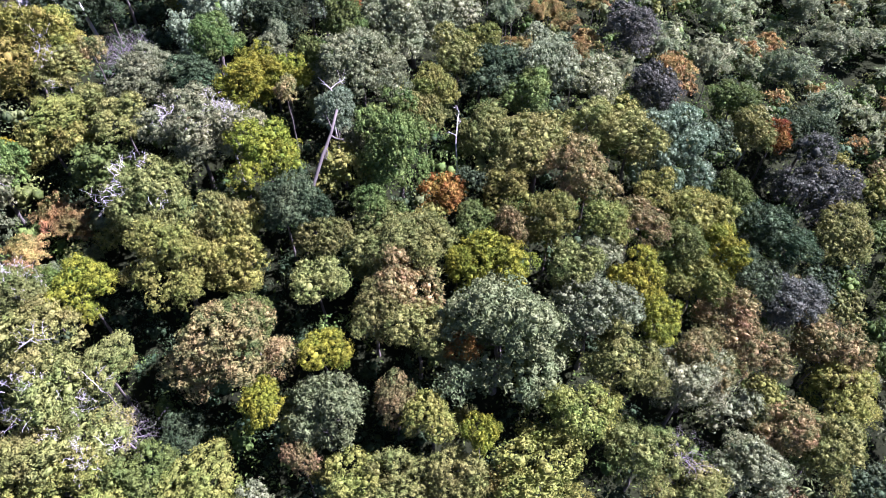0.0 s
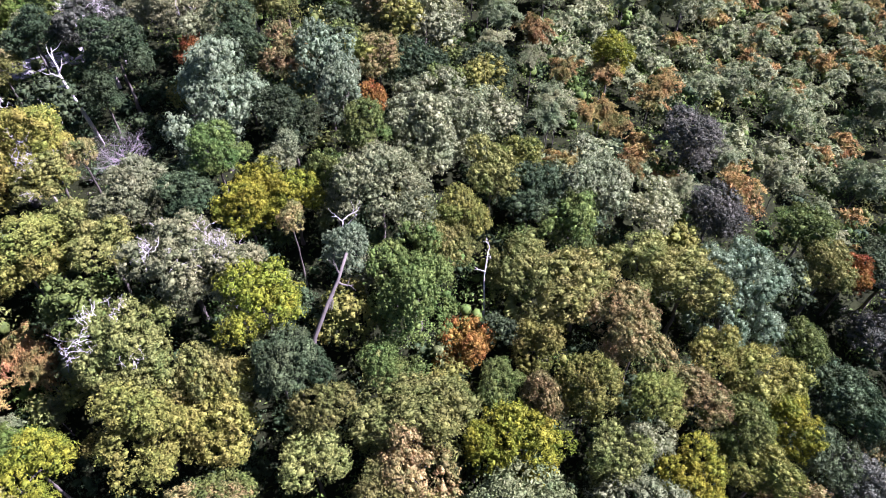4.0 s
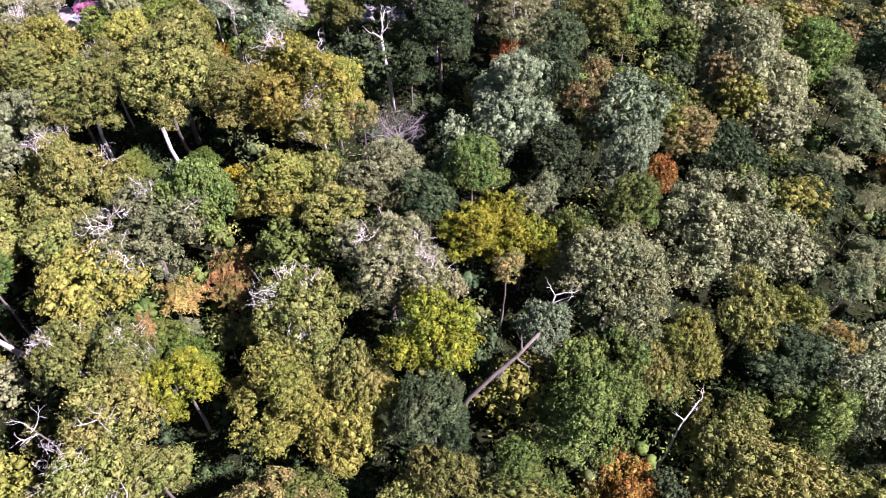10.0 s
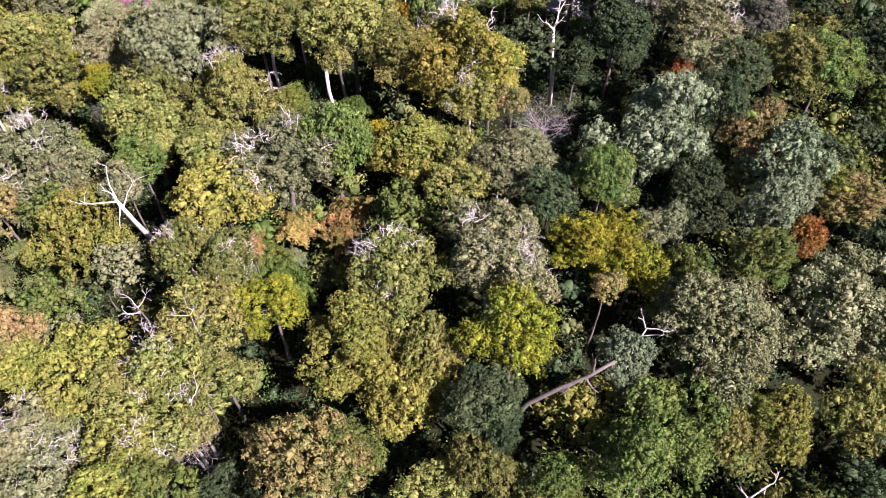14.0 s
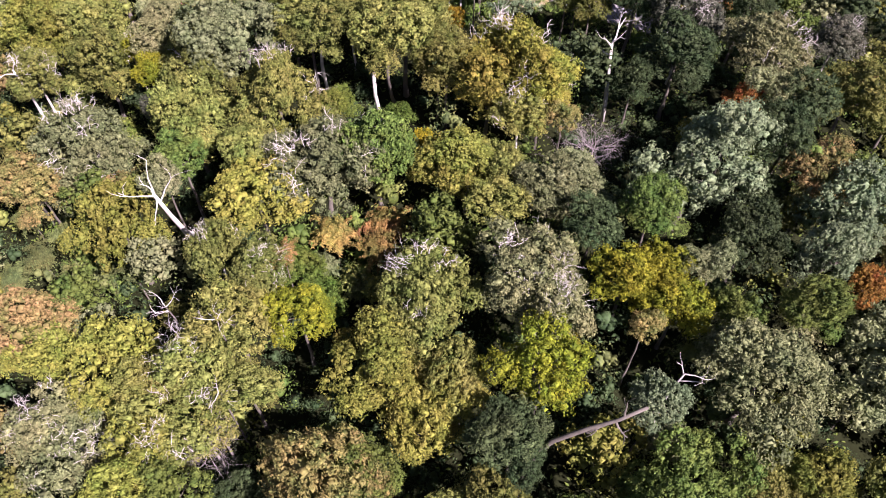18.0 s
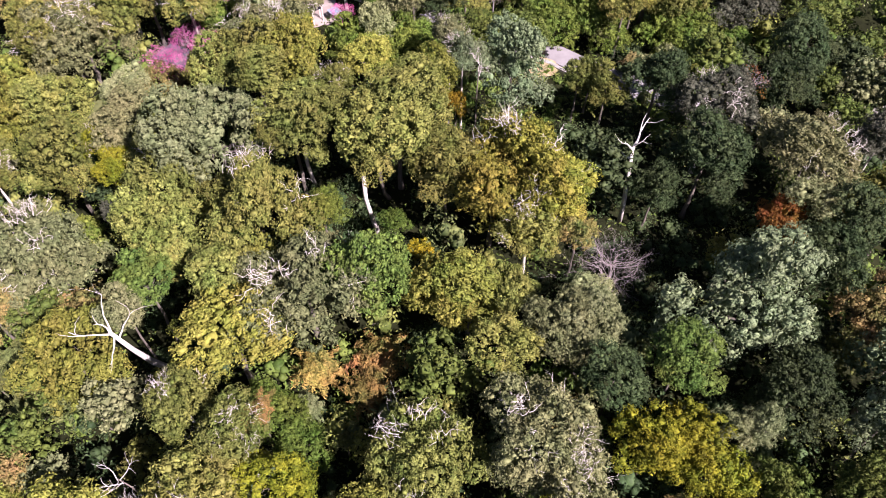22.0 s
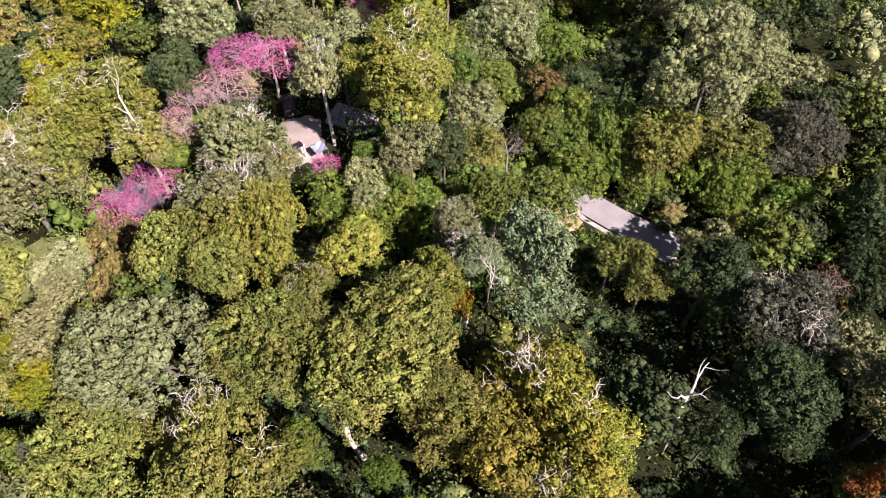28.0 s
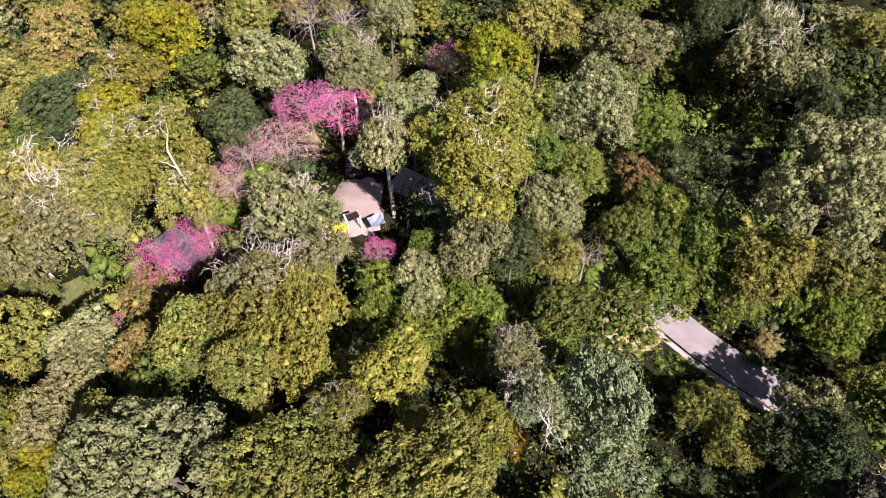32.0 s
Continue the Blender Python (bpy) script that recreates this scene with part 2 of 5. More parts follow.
def core_of(mid, rad, share, flat):
    """Filler added inside a crown to block light: a rugged clump in each lobe."""
    verts, quads = [], []
    rough = np.random.default_rng(len(mid))
    for i, (m, r) in enumerate(zip(mid, rad)):
        lump = rough.uniform(0.8, 1.15, len(BALL[0])) + 0.35 * np.array([noise.noise((Vector(p) * 2.6 + Vector(m.tolist()) * 3)[:]) for p in BALL[0].tolist()])
        quads.append(BALL[1] + len(BALL[0]) * i)
        verts.append(m + BALL[0] * (r * share * lump)[:, None])
    verts = np.concatenate(verts)
    verts[:, 2] *= flat
    return verts, np.concatenate(quads)


def unit(v):
    return v / (np.linalg.norm(v, axis=-1, keepdims=True) + 1e-9)


def d_up(mid):
    """More foliage on the lobes that see the sky."""
    return mid[:, 2] / (np.abs(mid[:, 2]).max() + 1e-6)


def crown_mesh(name, seed, lobes=12, tufts=112, leaves=34, size=0.165, flat=0.85, ragged=0.07, lobe=0.40, tuft=0.16, R=4.0, core=0.34, jitter=0.46, spacing=1.05, squat=(0.55, 0.9)):
    """A crown round its own centre, R in radius: lobes, rounded tufts spaced over the lobes, leaves on the tufts."""
    rng = np.random.default_rng(seed)
    d = unit(rng.normal(0, 1, (lobes, 3)) * (1, 1, 0.8) + (0, 0, 0.2))
    mid = d * R * (1 - lobe) * rng.uniform(0.6, 1.27, (lobes, 1))
    mid = np.vstack([mid, [[0, 0, R * 0.3]]])
    rad = R * lobe * rng.uniform(0.62, 1.26, lobes + 1)
    share = rad**2 * (2.2 + d_up(mid))
    pick = rng.choice(lobes + 1, tufts * 7, p=share / share.sum())
    out = unit(rng.normal(0, 1, (tufts * 7, 3)) + unit(mid[pick]) * 0.7 + (0, 0, 0.35))
    spot = mid[pick] + out * (rad[pick] * (1 + ragged * rng.normal(0, 1, tufts * 7)))[:, None]
    inside = ((np.linalg.norm(spot[:, None] - mid[None], axis=2) / rad[None]).min(1) < 0.8) | (spot[:, 2] < -0.32 * R)
    kept, gap = [], R * tuft * spacing
    for i in range(len(spot)):
        if not inside[i] and (not kept or ((spot[kept] - spot[i]) ** 2).sum(1).min() > gap * gap):
            kept.append(i)
    spot, out = spot[kept], out[kept]
    n = len(kept)
    big = R * tuft * (0.6 + 0.75 * rng.random(n) ** 1.3)
    axes, wave, phase = rng.uniform((0.8, 0.8, squat[0]), (1.4, 1.4, squat[1]), (n, 3)), rng.normal(0, 3.2, (n, 3)), rng.uniform(0, 6.3, n)
    which = rng.choice(n, n * leaves, p=big**1.7 / (big**1.7).sum())
    fine = unit(rng.normal(0, 1, (n * leaves, 3)) + out[which] * 0.8 + (0, 0, 0.4))
    swell = 1 + 0.2 * np.sin((fine * wave[which]).sum(1) + phase[which])
    centres = spot[which] + fine * axes[which] * (big[which] * swell * (0.74 + 0.36 * rng.random(n * leaves)))[:, None]
    centres[:, 2] *= flat
    mass = None
    if core:
        held = mid[:, 2] > -0.12 * R
        # The last, central ball is a hidden addition that stops light leaking through.
        lumps, quads = core_of(np.vstack([mid[held], [[0, 0, 0]]]), np.append(rad[held] * core, R * core * 0.6), 1.0, flat)
        small, more = [], []
        for i in range(n if tufts > 40 else 0):
            small.append((spot[i] + TUFT[0] * axes[i] * big[i] * 0.6 * rng.uniform(0.8, 1.15, (len(TUFT[0]), 1))) * (1, 1, flat))
            more.append(TUFT[1] + len(TUFT[0]) * i + len(lumps))
        mass = (np.vstack([lumps, *small]), np.vstack([quads, *more]))
    return leaf_mesh(name, centres, fine, size, rng, jitter=jitter, core=mass)


def plume_mesh(name, seed, stems=16, leaves=130, size=0.2, R=4.0, tall=1.0, arch=1.0):
    """Arching stems feathered with long narrow leaves, as bamboo, tall grass or a tree fern has them."""
    rng = np.random.default_rng(seed)
    centres, normals = [], []
    for i in range(stems):
        a = 2 * math.pi * (i + rng.random()) / stems
        out = np.array([math.cos(a), math.sin(a), 0.0])
        reach, rise = R * rng.uniform(0.1, 1.0) * arch, R * rng.uniform(0.7, 1.1) * tall
        t = rng.uniform(0.15, 1.0, leaves) ** 0.8
        path = out * (reach * t**1.6)[:, None] + np.array([0, 0, 1.0]) * (rise * (t * 1.7 - t**3 * 0.95) - R * 0.75 * tall)[:, None]
        side = np.cross(out, [0, 0, 1.0])
        spread = rng.normal(0, 0.28, (leaves, 1)) * (1.15 - t)[:, None] * R * 0.5
        centres.append(path + side * spread + rng.normal(0, 0.12, (leaves, 3)) - np.array([0, 0, 0.35]) * np.abs(spread))
        normals.append(unit(out * 0.6 + [0, 0, 1.0] + side * np.sign(spread) * 0.5))
    return leaf_mesh(name, np.concatenate(centres), np.concatenate(normals), size, rng, 3.4, 0.35)


def tube(verts, faces, points, radii, sides=6):
    """Adds a tapered tube along points to verts and faces."""
    first = len(verts)
    for i, (p, r) in enumerate(zip(points, radii)):
        p = Vector(p)
        ahead = (Vector(points[min(i + 1, len(points) - 1)]) - Vector(points[max(i - 1, 0)])).normalized()
        side = ahead.cross(Vector((0.31, 0.95, 0.05))).normalized()
        up = side.cross(ahead)
        for k in range(sides):
            a = 2 * math.pi * k / sides
            verts.append(tuple(p + (side * math.cos(a) + up * math.sin(a)) * r))
    for i in range(len(points) - 1):
        for k in range(sides):
            a, b = first + i * sides + k, first + i * sides + (k + 1) % sides
            faces.append((a, b, b + sides, a + sides))
    faces.append(tuple(range(len(verts) - sides, len(verts))))


def grown(rng, start, way, length, radius, steps, bend, sides, verts, faces, forks, depth, rise=0.0):
    """A bent limb that forks into thinner ones."""
    p, w, pts, rad = Vector(start), Vector(way).normalized(), [tuple(start)], [radius]
    for i in range(steps):
        w = (w + Vector(rng.normal(0, bend, 3).tolist()) + Vector((0, 0, rise))).normalized()
        p = p + w * (length / steps)
        pts.append(tuple(p))
        rad.append(radius * (1 - 0.75 * (i + 1) / steps))
    tube(verts, faces, pts, rad, sides)
    if depth:
        for f in range(forks):
            i = int(rng.integers(max(1, steps // 2), steps + 1))
            side = Vector(rng.normal(0, 1, 3).tolist())
            grown(rng, pts[i], w + side.normalized() * 0.9, length * rng.uniform(0.45, 0.75), rad[i] * 0.75 + 0.004,
                  max(2, steps - 1), bend, max(3, sides - 1), verts, faces, forks, depth - 1, rise)


def limb_mesh(name, seed, limbs=6, reach=3.6, radius=0.13, forks=2, depth=1, material=None, rise=0.02, flat=0.75):
    """Limbs that spread from a crown's base through it to its surface."""
    rng = np.random.default_rng(seed)
    verts, faces = [], []
    for i in range(limbs):
        a = 2 * math.pi * (i + rng.random() * 0.7) / limbs
        e = rng.uniform(0.35, 1.5)
        grown(rng, (0, 0, -1.3), (math.cos(a), math.sin(a), e), reach * rng.uniform(0.8, 1.15), radius, 5, 0.3, 4, verts, faces, forks, depth, rise)
    verts = [(x, y, z * flat) for x, y, z in verts]
    return mesh_of(name, verts, faces, material or BARK)


def twig_mesh(name, seed, count, R, flat, material):
    """Bleached crooked twigs that break through the top of a crown, in a few bunches."""
    rng = np.random.default_rng(seed)
    verts, faces = [], []
    heads = unit(rng.normal(0, 1, (max(5, count // 9), 3)) + (0, 0, 0.9))
    for i in range(count):
        d = unit(heads[i % len(heads)] + rng.normal(0, 0.15, 3))
        p = d * R * rng.uniform(0.78, 0.98)
        w = d + rng.normal(0, 0.6, 3)
        grown(rng, (p[0], p[1], p[2] * flat), (w[0], w[1], w[2] + 0.2), rng.uniform(0.5, 1.25), 0.024, 4, 0.4, 3, verts, faces, 3, 1, 0.0)
    return mesh_of(name, verts, faces, material)


def trunk_mesh(name, seed, material):
    """A tapered trunk one metre in radius at the root and one metre tall, bent a little."""
    rng = np.random.default_rng(seed)
    verts, faces = [], []
    turns = rng.normal(0, 0.4, (7, 2))
    turns[0], turns[6] = 0, 0
    for i, r in enumerate((1.6, 1.05, 0.95, 0.85, 0.75, 0.65, 0.5)):
        for k in range(8):
            a = math.pi * k / 4
            verts.append((turns[i][0] + r * math.cos(a), turns[i][1] + r * math.sin(a), i / 6))
    faces += [(i * 8 + k, i * 8 + (k + 1) % 8, i * 8 + 8 + (k + 1) % 8, i * 8 + 8 + k) for i in range(6) for k in range(8)]
    faces.append(tuple(range(48, 56)))
    return mesh_of(name, verts, faces, material, True)


CROWN = {
    "oak": [crown_mesh("crown", 10 + i) for i in range(6)],
    "great_oak": [crown_mesh("crown", 20 + i, 20, 220, 34, 0.19, 0.85, 0.06, 0.31, 0.118, 6.0) for i in range(4)],
    "billow": [crown_mesh("crown", 30 + i, 18, 130, 32, 0.13, 0.9, 0.03, 0.30, 0.13, core=0.3, jitter=0.3, squat=(0.9, 1.2)) for i in range(3)],
    "great_billow": [crown_mesh("crown", 35 + i, 30, 250, 36, 0.135, 0.9, 0.03, 0.24, 0.092, 6.0, 0.3, 0.3, squat=(0.9, 1.2)) for i in range(2)],
    "dome": [crown_mesh("crown", 40 + i, 16, 170, 22, 0.16, 0.95, 0.04, 0.38, 0.12, squat=(0.75, 1.1)) for i in range(3)],
    "great_dome": [crown_mesh("crown", 45 + i, 26, 200, 26, 0.155, 0.95, 0.04, 0.30, 0.088, 6.0, squat=(0.75, 1.1)) for i in range(2)],
    "airy": [crown_mesh("crown", 50 + i, 14, 100, 32, 0.17, 0.82, 0.11, 0.36, 0.15, 4.0, 0.36, 0.45) for i in range(4)],
    "great_airy": [crown_mesh("crown", 55 + i, 24, 190, 34, 0.18, 0.82, 0.09, 0.29, 0.115, 6.0, 0.36, 0.45) for i in range(3)],
    "slim": [crown_mesh("crown", 60 + i, 11, 100, 32, 0.175, 1.25, 0.09, 0.40, 0.15) for i in range(3)],
    "wisp": [crown_mesh("crown", 70 + i, 10, 200, 18, 0.11, 0.8, 0.15, 0.45, 0.15, 4.0, 0, 0.35) for i in range(3)],
    "brush": [crown_mesh("crown", 170 + i, 9, 70, 6, 0.10, 0.8, 0.2, 0.45, 0.16, 4.0, 0, 0.35) for i in range(2)],
    "haze": [crown_mesh("crown", 175 + i, 9, 200, 18, 0.085, 0.8, 0.2, 0.45, 0.15, 4.0, 0, 0.35) for i in range(2)],
    "side": [crown_mesh("foliage", 300 + i, 7, 40, 30, 0.165, 0.85, 0.08, 0.45, 0.25, 2.4, 0.4) for i in range(5)],
    "plume": [plume_mesh("crown", 140 + i, 34, 150, 0.125, 4.0, 1.25, 0.8) for i in range(3)],
}
FLAT = {"oak": 0.85, "billow": 0.9, "dome": 0.95, "airy": 0.82, "slim": 1.25, "wisp": 0.8, "brush": 0.8, "haze": 0.8, "plume": 0.9}
BRANCHWORK = {
    "grey": [limb_mesh("bough", 80 + i, 6, 1.9) for i in range(3)],
    "pale": [twig_mesh("bough", 90 + i, 64, 4.0, 0.85, PALE) for i in range(5)],
    "bare": [limb_mesh("bough", 100 + i, 15, 4.2, 0.055, 3, 2, TWIG, 0.06, 0.8) for i in range(3)],
}
TRUNK = {"grey": [trunk_mesh("trunk", 120, BARK), trunk_mesh("trunk", 121, BARK)],
         "pale": [trunk_mesh("trunk", 122, PALE), trunk_mesh("trunk", 123, PALE)],
         "bare": [trunk_mesh("trunk", 124, TWIG)]}
dice = random.Random(5)

SAYS = {
    "olive": "olive-green broadleaf tree in the forest canopy", "ochre": "ochre-yellow autumn broadleaf tree in the canopy",
    "green": "mid-green leafy forest tree crown", "deep": "dark green dense forest tree", "lime": "bright lime-yellow leafy forest tree",
    "silver": "silvery blue-green billowing tree crown", "sage": "sage-green forest tree with soft foliage",
    "grey": "grey-green tree with pale twigs showing", "yellow": "yellow-leaved broad tree catching the sun", "rust": "orange-red autumn tree among green crowns",
    "tan": "tree with dry tan and green leaves", "mint": "pale green broad tree with a dense crown", "straw": "dry straw-coloured shrub in a gap", "bamboo": "pale green feathery bamboo clump",
    "pink": "cherry tree in deep pink blossom", "rose": "cherry tree with faded rose blossom on grey twigs",
    "fresh": "bright green leafy shrub in a sunny gap", "fern": "tree fern with arching fronds", "gold": "small golden-leaved tree in undergrowth",
    "palm": "pale yellow-green palm-like shrub beside the road",
    "mauve": "grey-mauve thinly leaved forest tree",
}


def part(name, data, parent, m, label="", material=None):
    ob = new(name, data)
    ob.parent = parent
    ob.matrix_basis = m
    if material:
        ob.material_slots[0].link = "OBJECT"
        ob.material_slots[0].material = material
    return tagged(ob, label)


def tree(colour, x, y, top, r, shape="oak", wood="grey", wide=1.0, tall=1.0):
    """A tree whose crown of radius r reaches up to the height top; it stands on the land."""
    base = land(x, y) - 0.15
    name = {"pink": "cherry_tree", "rose": "cherry_tree", "bamboo": "bamboo_clump", "fern": "tree_fern",
            "straw": "shrub", "palm": "shrub", "fresh": "shrub"}.get(colour, "tree")
    label = SAYS[colour]
    if r > 4.9:
        label = "broad " + label
    elif r < 2.3:
        label = "small " + label.replace("small ", "")
    if wood == "pale" and colour != "grey":
        label += ", bleached twigs showing"
    thing = new(name)
    thing.matrix_basis = pose(x, y, base)
    tagged(thing, label, name.replace("_", " "), {"cherry_tree": "cherry trees round the yard", "bamboo_clump": "bamboo clumps on the slope",
                                                  "tree_fern": "tree ferns in the gap", "shrub": "shrubs in the gaps"}.get(name, "trees of the forest canopy"))
    k = r / 4
    if colour in ("bamboo", "straw", "fern", "palm"):
        shape = "plume"
    elif wood == "bare":
        shape = {"pink": "wisp", "rose": "haze"}.get(colour, "brush")
    great = r > 4.7 and "great_" + shape in CROWN
    mesh = dice.choice(CROWN["great_" + shape if great else shape])
    q = r / 6 if great else k
    turn, wide = dice.uniform(0, 360), wide * dice.uniform(0.84, 1.19)
    if shape not in ("plume", "wisp", "brush", "haze"):
        tall *= 1.15 if r > 2.4 else 1.45
    flat = FLAT[shape] * tall
    mid = max(top - base - 4.0 * flat * k, 1.2 * k + 0.4)
    m = pose(0, 0, mid, dice.uniform(-9, 9), dice.uniform(-9, 9), turn) @ Matrix.Diagonal((q * wide, q / wide, q * tall, 1))
    part("crown", mesh, thing, m, material=LEAF[colour])
    if shape in ("oak", "airy", "slim", "dome") and r > 1.7:
        first = dice.uniform(0, 6.3)
        for i in range(3 if r > 3.3 and shape != "dome" else 2):
            a, away, s = first + 2.1 * i + dice.uniform(-0.5, 0.5), r * dice.uniform(0.62, 0.9), r * dice.uniform(0.36, 0.56) / 2.4
            part("foliage", dice.choice(CROWN["side"]), thing, pose(away * math.cos(a), away * math.sin(a), mid - r * dice.uniform(0.0, 0.45), 0, 0, dice.uniform(0, 360)) @ Matrix.Diagonal((s, s, s * dice.uniform(0.8, 1.1), 1)), material=LEAF[colour])
    limbs = dice.choice(BRANCHWORK[wood])
    if shape != "plume":
        bough = part("bough", limbs, thing, pose(0, 0, mid, 0, 0, turn * 2) @ Matrix.Diagonal((k, k, k * flat / (0.85 if wood == "pale" else 0.75), 1)))
        tagged(bough, kind="stuff")
    girth = 0.045 * r + 0.05 if shape != "plume" else 0.08
    part("trunk", dice.choice(TRUNK[wood if r < 4.2 or wood == "bare" else "grey"]), thing, Matrix.Diagonal((girth, girth, max(mid - 1.2 * k, 0.5), 1)))
    return thing

# ---- the trees one by one, in the order of the flight ----
tree("silver", -31.6, 83.9, 22.6, 7.0, "billow")
tree("deep", -21.8, 81.9, 19.5, 3.4, "dome")
tree("silver", -16.7, 87.8, 20.5, 3.3, "slim")
tree("sage", -4.6, 88.6, 17.1, 6.5, "airy")
tree("green", -28.9, 75.9, 19.3, 3.0)
tree("sage", -22.4, 76.3, 17.2, 1.9)
tree("grey", -10.8, 75.2, 18.1, 5.2)
tree("green", -5.4, 63.0, 17.4, 5.5, "dome")
tree("olive", -2.3, 69.2, 13.0, 2.6, "dome")
tree("silver", -12.7, 64.6, 18.3, 2.4, "dome")
tree("lime", -22.9, 73.1, 17.5, 3.3, "slim")
tree("lime", -20.3, 58.2, 17.7, 3.7)
tree("grey", -29.0, 61.9, 18.7, 4.8, "airy", "pale")
tree("grey", -24.7, 61.4, 17.6, 3.7, "airy", "pale")
tree("grey", -36.5, 69.1, 18.0, 2.9)
tree("olive", -37.8, 63.8, 17.0, 3.0)
tree("ochre", -44.9, 64.2, 16.3, 3.8)
tree("olive", -33.1, 53.3, 17.0, 5.0, "oak", "pale")
tree("straw", -41.5, 51.6, 13.2, 3.3)
tree("olive", -24.6, 52.0, 13.6, 3.0)
tree("ochre", -28.7, 46.2, 14.6, 4.8)
tree("ochre", -22.5, 47.2, 11.1, 3.5)
tree("deep", -17.8, 52.3, 14.6, 2.3)
tree("deep", -14.4, 53.0, 13.7, 2.1)
tree("olive", -13.5, 49.8, 12.1, 2.8)
tree("olive", -5.1, 50.5, 11.9, 4.8)
tree("olive", -13.8, 45.2, 10.2, 2.9)
tree("rust", 0.1, 60.0, 8.5, 3.0)
tree("rust", -1.5, 58.0, 6.0, 1.6)
tree("ochre", -1.1, 74.1, 13.6, 2.9)
tree("tan", -4.4, 45.5, 10.5, 4.2)
tree("olive", -2.6, 40.1, 9.1, 3.1)
tree("olive", -7.6, 42.3, 9.2, 2.9)
tree("lime", 5.3, 48.8, 9.7, 3.8)
tree("mint", 5.9, 39.4, 13.0, 6.8)
tree("rust", 2.1, 37.3, 8.7, 1.9)
tree("tan", -21.4, 37.9, 12.1, 5.4)
tree("lime", -12.7, 37.3, 8.2, 2.5)
tree("ochre", 7.7, 59.5, 9.1, 3.0)
tree("tan", 7.7, 53.5, 8.7, 2.3)
tree("ochre", 12.8, 55.1, 10.2, 3.2)
tree("olive", 6.2, 68.5, 11.0, 3.8)
tree("olive", 12.2, 67.2, 11.3, 4.7)
tree("tan", 16.3, 63.5, 10.8, 3.9)
tree("olive", 24.7, 69.4, 9.9, 3.9)
tree("silver", 30.9, 70.2, 8.3, 5.9, "billow")
tree("olive", 19.3, 71.2, 10.4, 3.2)
tree("sage", 13.7, 81.6, 13.0, 5.1)
tree("deep", 6.5, 78.5, 13.3, 3.6)
tree("mauve", 28.4, 93.7, 9.1, 4.2)
tree("straw", 34.9, 86.9, 8.1, 5.6)
tree("bamboo", 42.0, 91.8, 6.4, 5.1)
tree("green", 43.0, 82.7, 4.5, 3.9)
tree("olive", 44.6, 76.8, 3.4, 3.0)
tree("rust", 48.3, 77.4, 1.5, 2.4, "airy")
tree("mauve", 52.9, 70.5, 1.6, 5.9, "dome")
tree("deep", 54.9, 79.8, 0.9, 4.8)
tree("deep", 42.2, 60.7, 2.0, 3.9)
tree("olive", 53.8, 60.8, -0.2, 4.1, "dome")
tree("bamboo", 57.1, 97.2, 2.7, 6.4, "slim")
tree("bamboo", 68.0, 104.6, 3.2, 7.6, "slim")
tree("bamboo", 60.9, 87.7, 1.3, 5.2, "slim")
tree("bamboo", 67.0, 117.5, 2.1, 7.1, "slim")
tree("bamboo", 47.5, 108.3, 5.3, 5.7)
tree("bamboo", 37.6, 108.8, 8.2, 5.1)
tree("straw", 24.0, 101.1, 10.3, 3.9)
tree("straw", 18.8, 95.1, 9.4, 3.4)
tree("straw", 17.7, 105.4, 11.5, 4.2)
tree("bamboo", 9.7, 96.3, 14.0, 4.1)
tree("deep", 1.1, 103.1, 12.0, 4.3)
tree("deep", -8.5, 99.4, 14.5, 4.1)
tree("tan", 22.8, 55.0, 9.1, 3.1)
tree("ochre", 32.4, 59.2, 5.7, 4.0)
tree("ochre", 26.6, 60.9, 7.9, 2.7)
tree("green", 39.1, 65.4, 1.9, 3.1)
tree("tan", 17.6, 59.6, 10.8, 3.2)
tree("ochre", 19.0, 53.7, 9.9, 2.9)
tree("green", 28.6, 53.0, 6.3, 2.9)
tree("lime", 35.1, 55.3, 3.7, 3.0)
tree("sage", 18.2, 49.8, 9.1, 2.3)
tree("olive", 15.0, 47.6, 9.2, 2.7)
tree("sage", 16.7, 43.3, 9.0, 4.1)
tree("lime", 22.4, 47.2, 8.2, 2.8)
tree("lime", 23.9, 42.7, 6.3, 2.6)
tree("ochre", 29.9, 48.9, 5.4, 3.5)
tree("tan", 34.3, 45.6, 2.8, 3.8)
tree("olive", 19.5, 38.9, 6.8, 4.0)
tree("tan", 29.6, 39.8, 3.1, 3.6)
tree("deep", 38.6, 52.7, 2.0, 3.4)
tree("deep", 45.2, 57.5, 0.6, 3.0)
tree("mauve", 43.8, 50.4, -0.0, 3.9)
tree("tan", 37.0, 42.0, 0.3, 3.2)
tree("green", 3.2, 54.5, 8.5, 2.5)
tree("green", -8.1, 54.6, 12.6, 2.4)
tree("lime", 1.5, 48.3, 9.1, 1.8)
tree("mint", -12.3, 31.7, 7.7, 4.3, "dome")
tree("lime", -17.9, 32.0, 8.1, 2.3)
tree("tan", -4.9, 33.3, 6.4, 2.4)
tree("ochre", -1.1, 31.1, 6.5, 2.7)
tree("lime", 3.7, 29.2, 6.3, 2.1)
tree("ochre", 13.8, 32.2, 6.3, 3.6)
tree("sage", 27.4, 37.5, 3.3, 3.9)
tree("tan", 48.5, 45.6, -2.7, 4.4)
tree("ochre", 49.7, 40.4, -4.7, 4.3)
tree("olive", 21.3, 29.5, 1.8, 3.7)
tree("ochre", 10.1, 26.6, 4.8, 4.7)
tree("mauve", 25.8, 29.7, -0.3, 2.6, "wisp", "bare")
tree("sage", 34.3, 29.5, -3.0, 3.7)
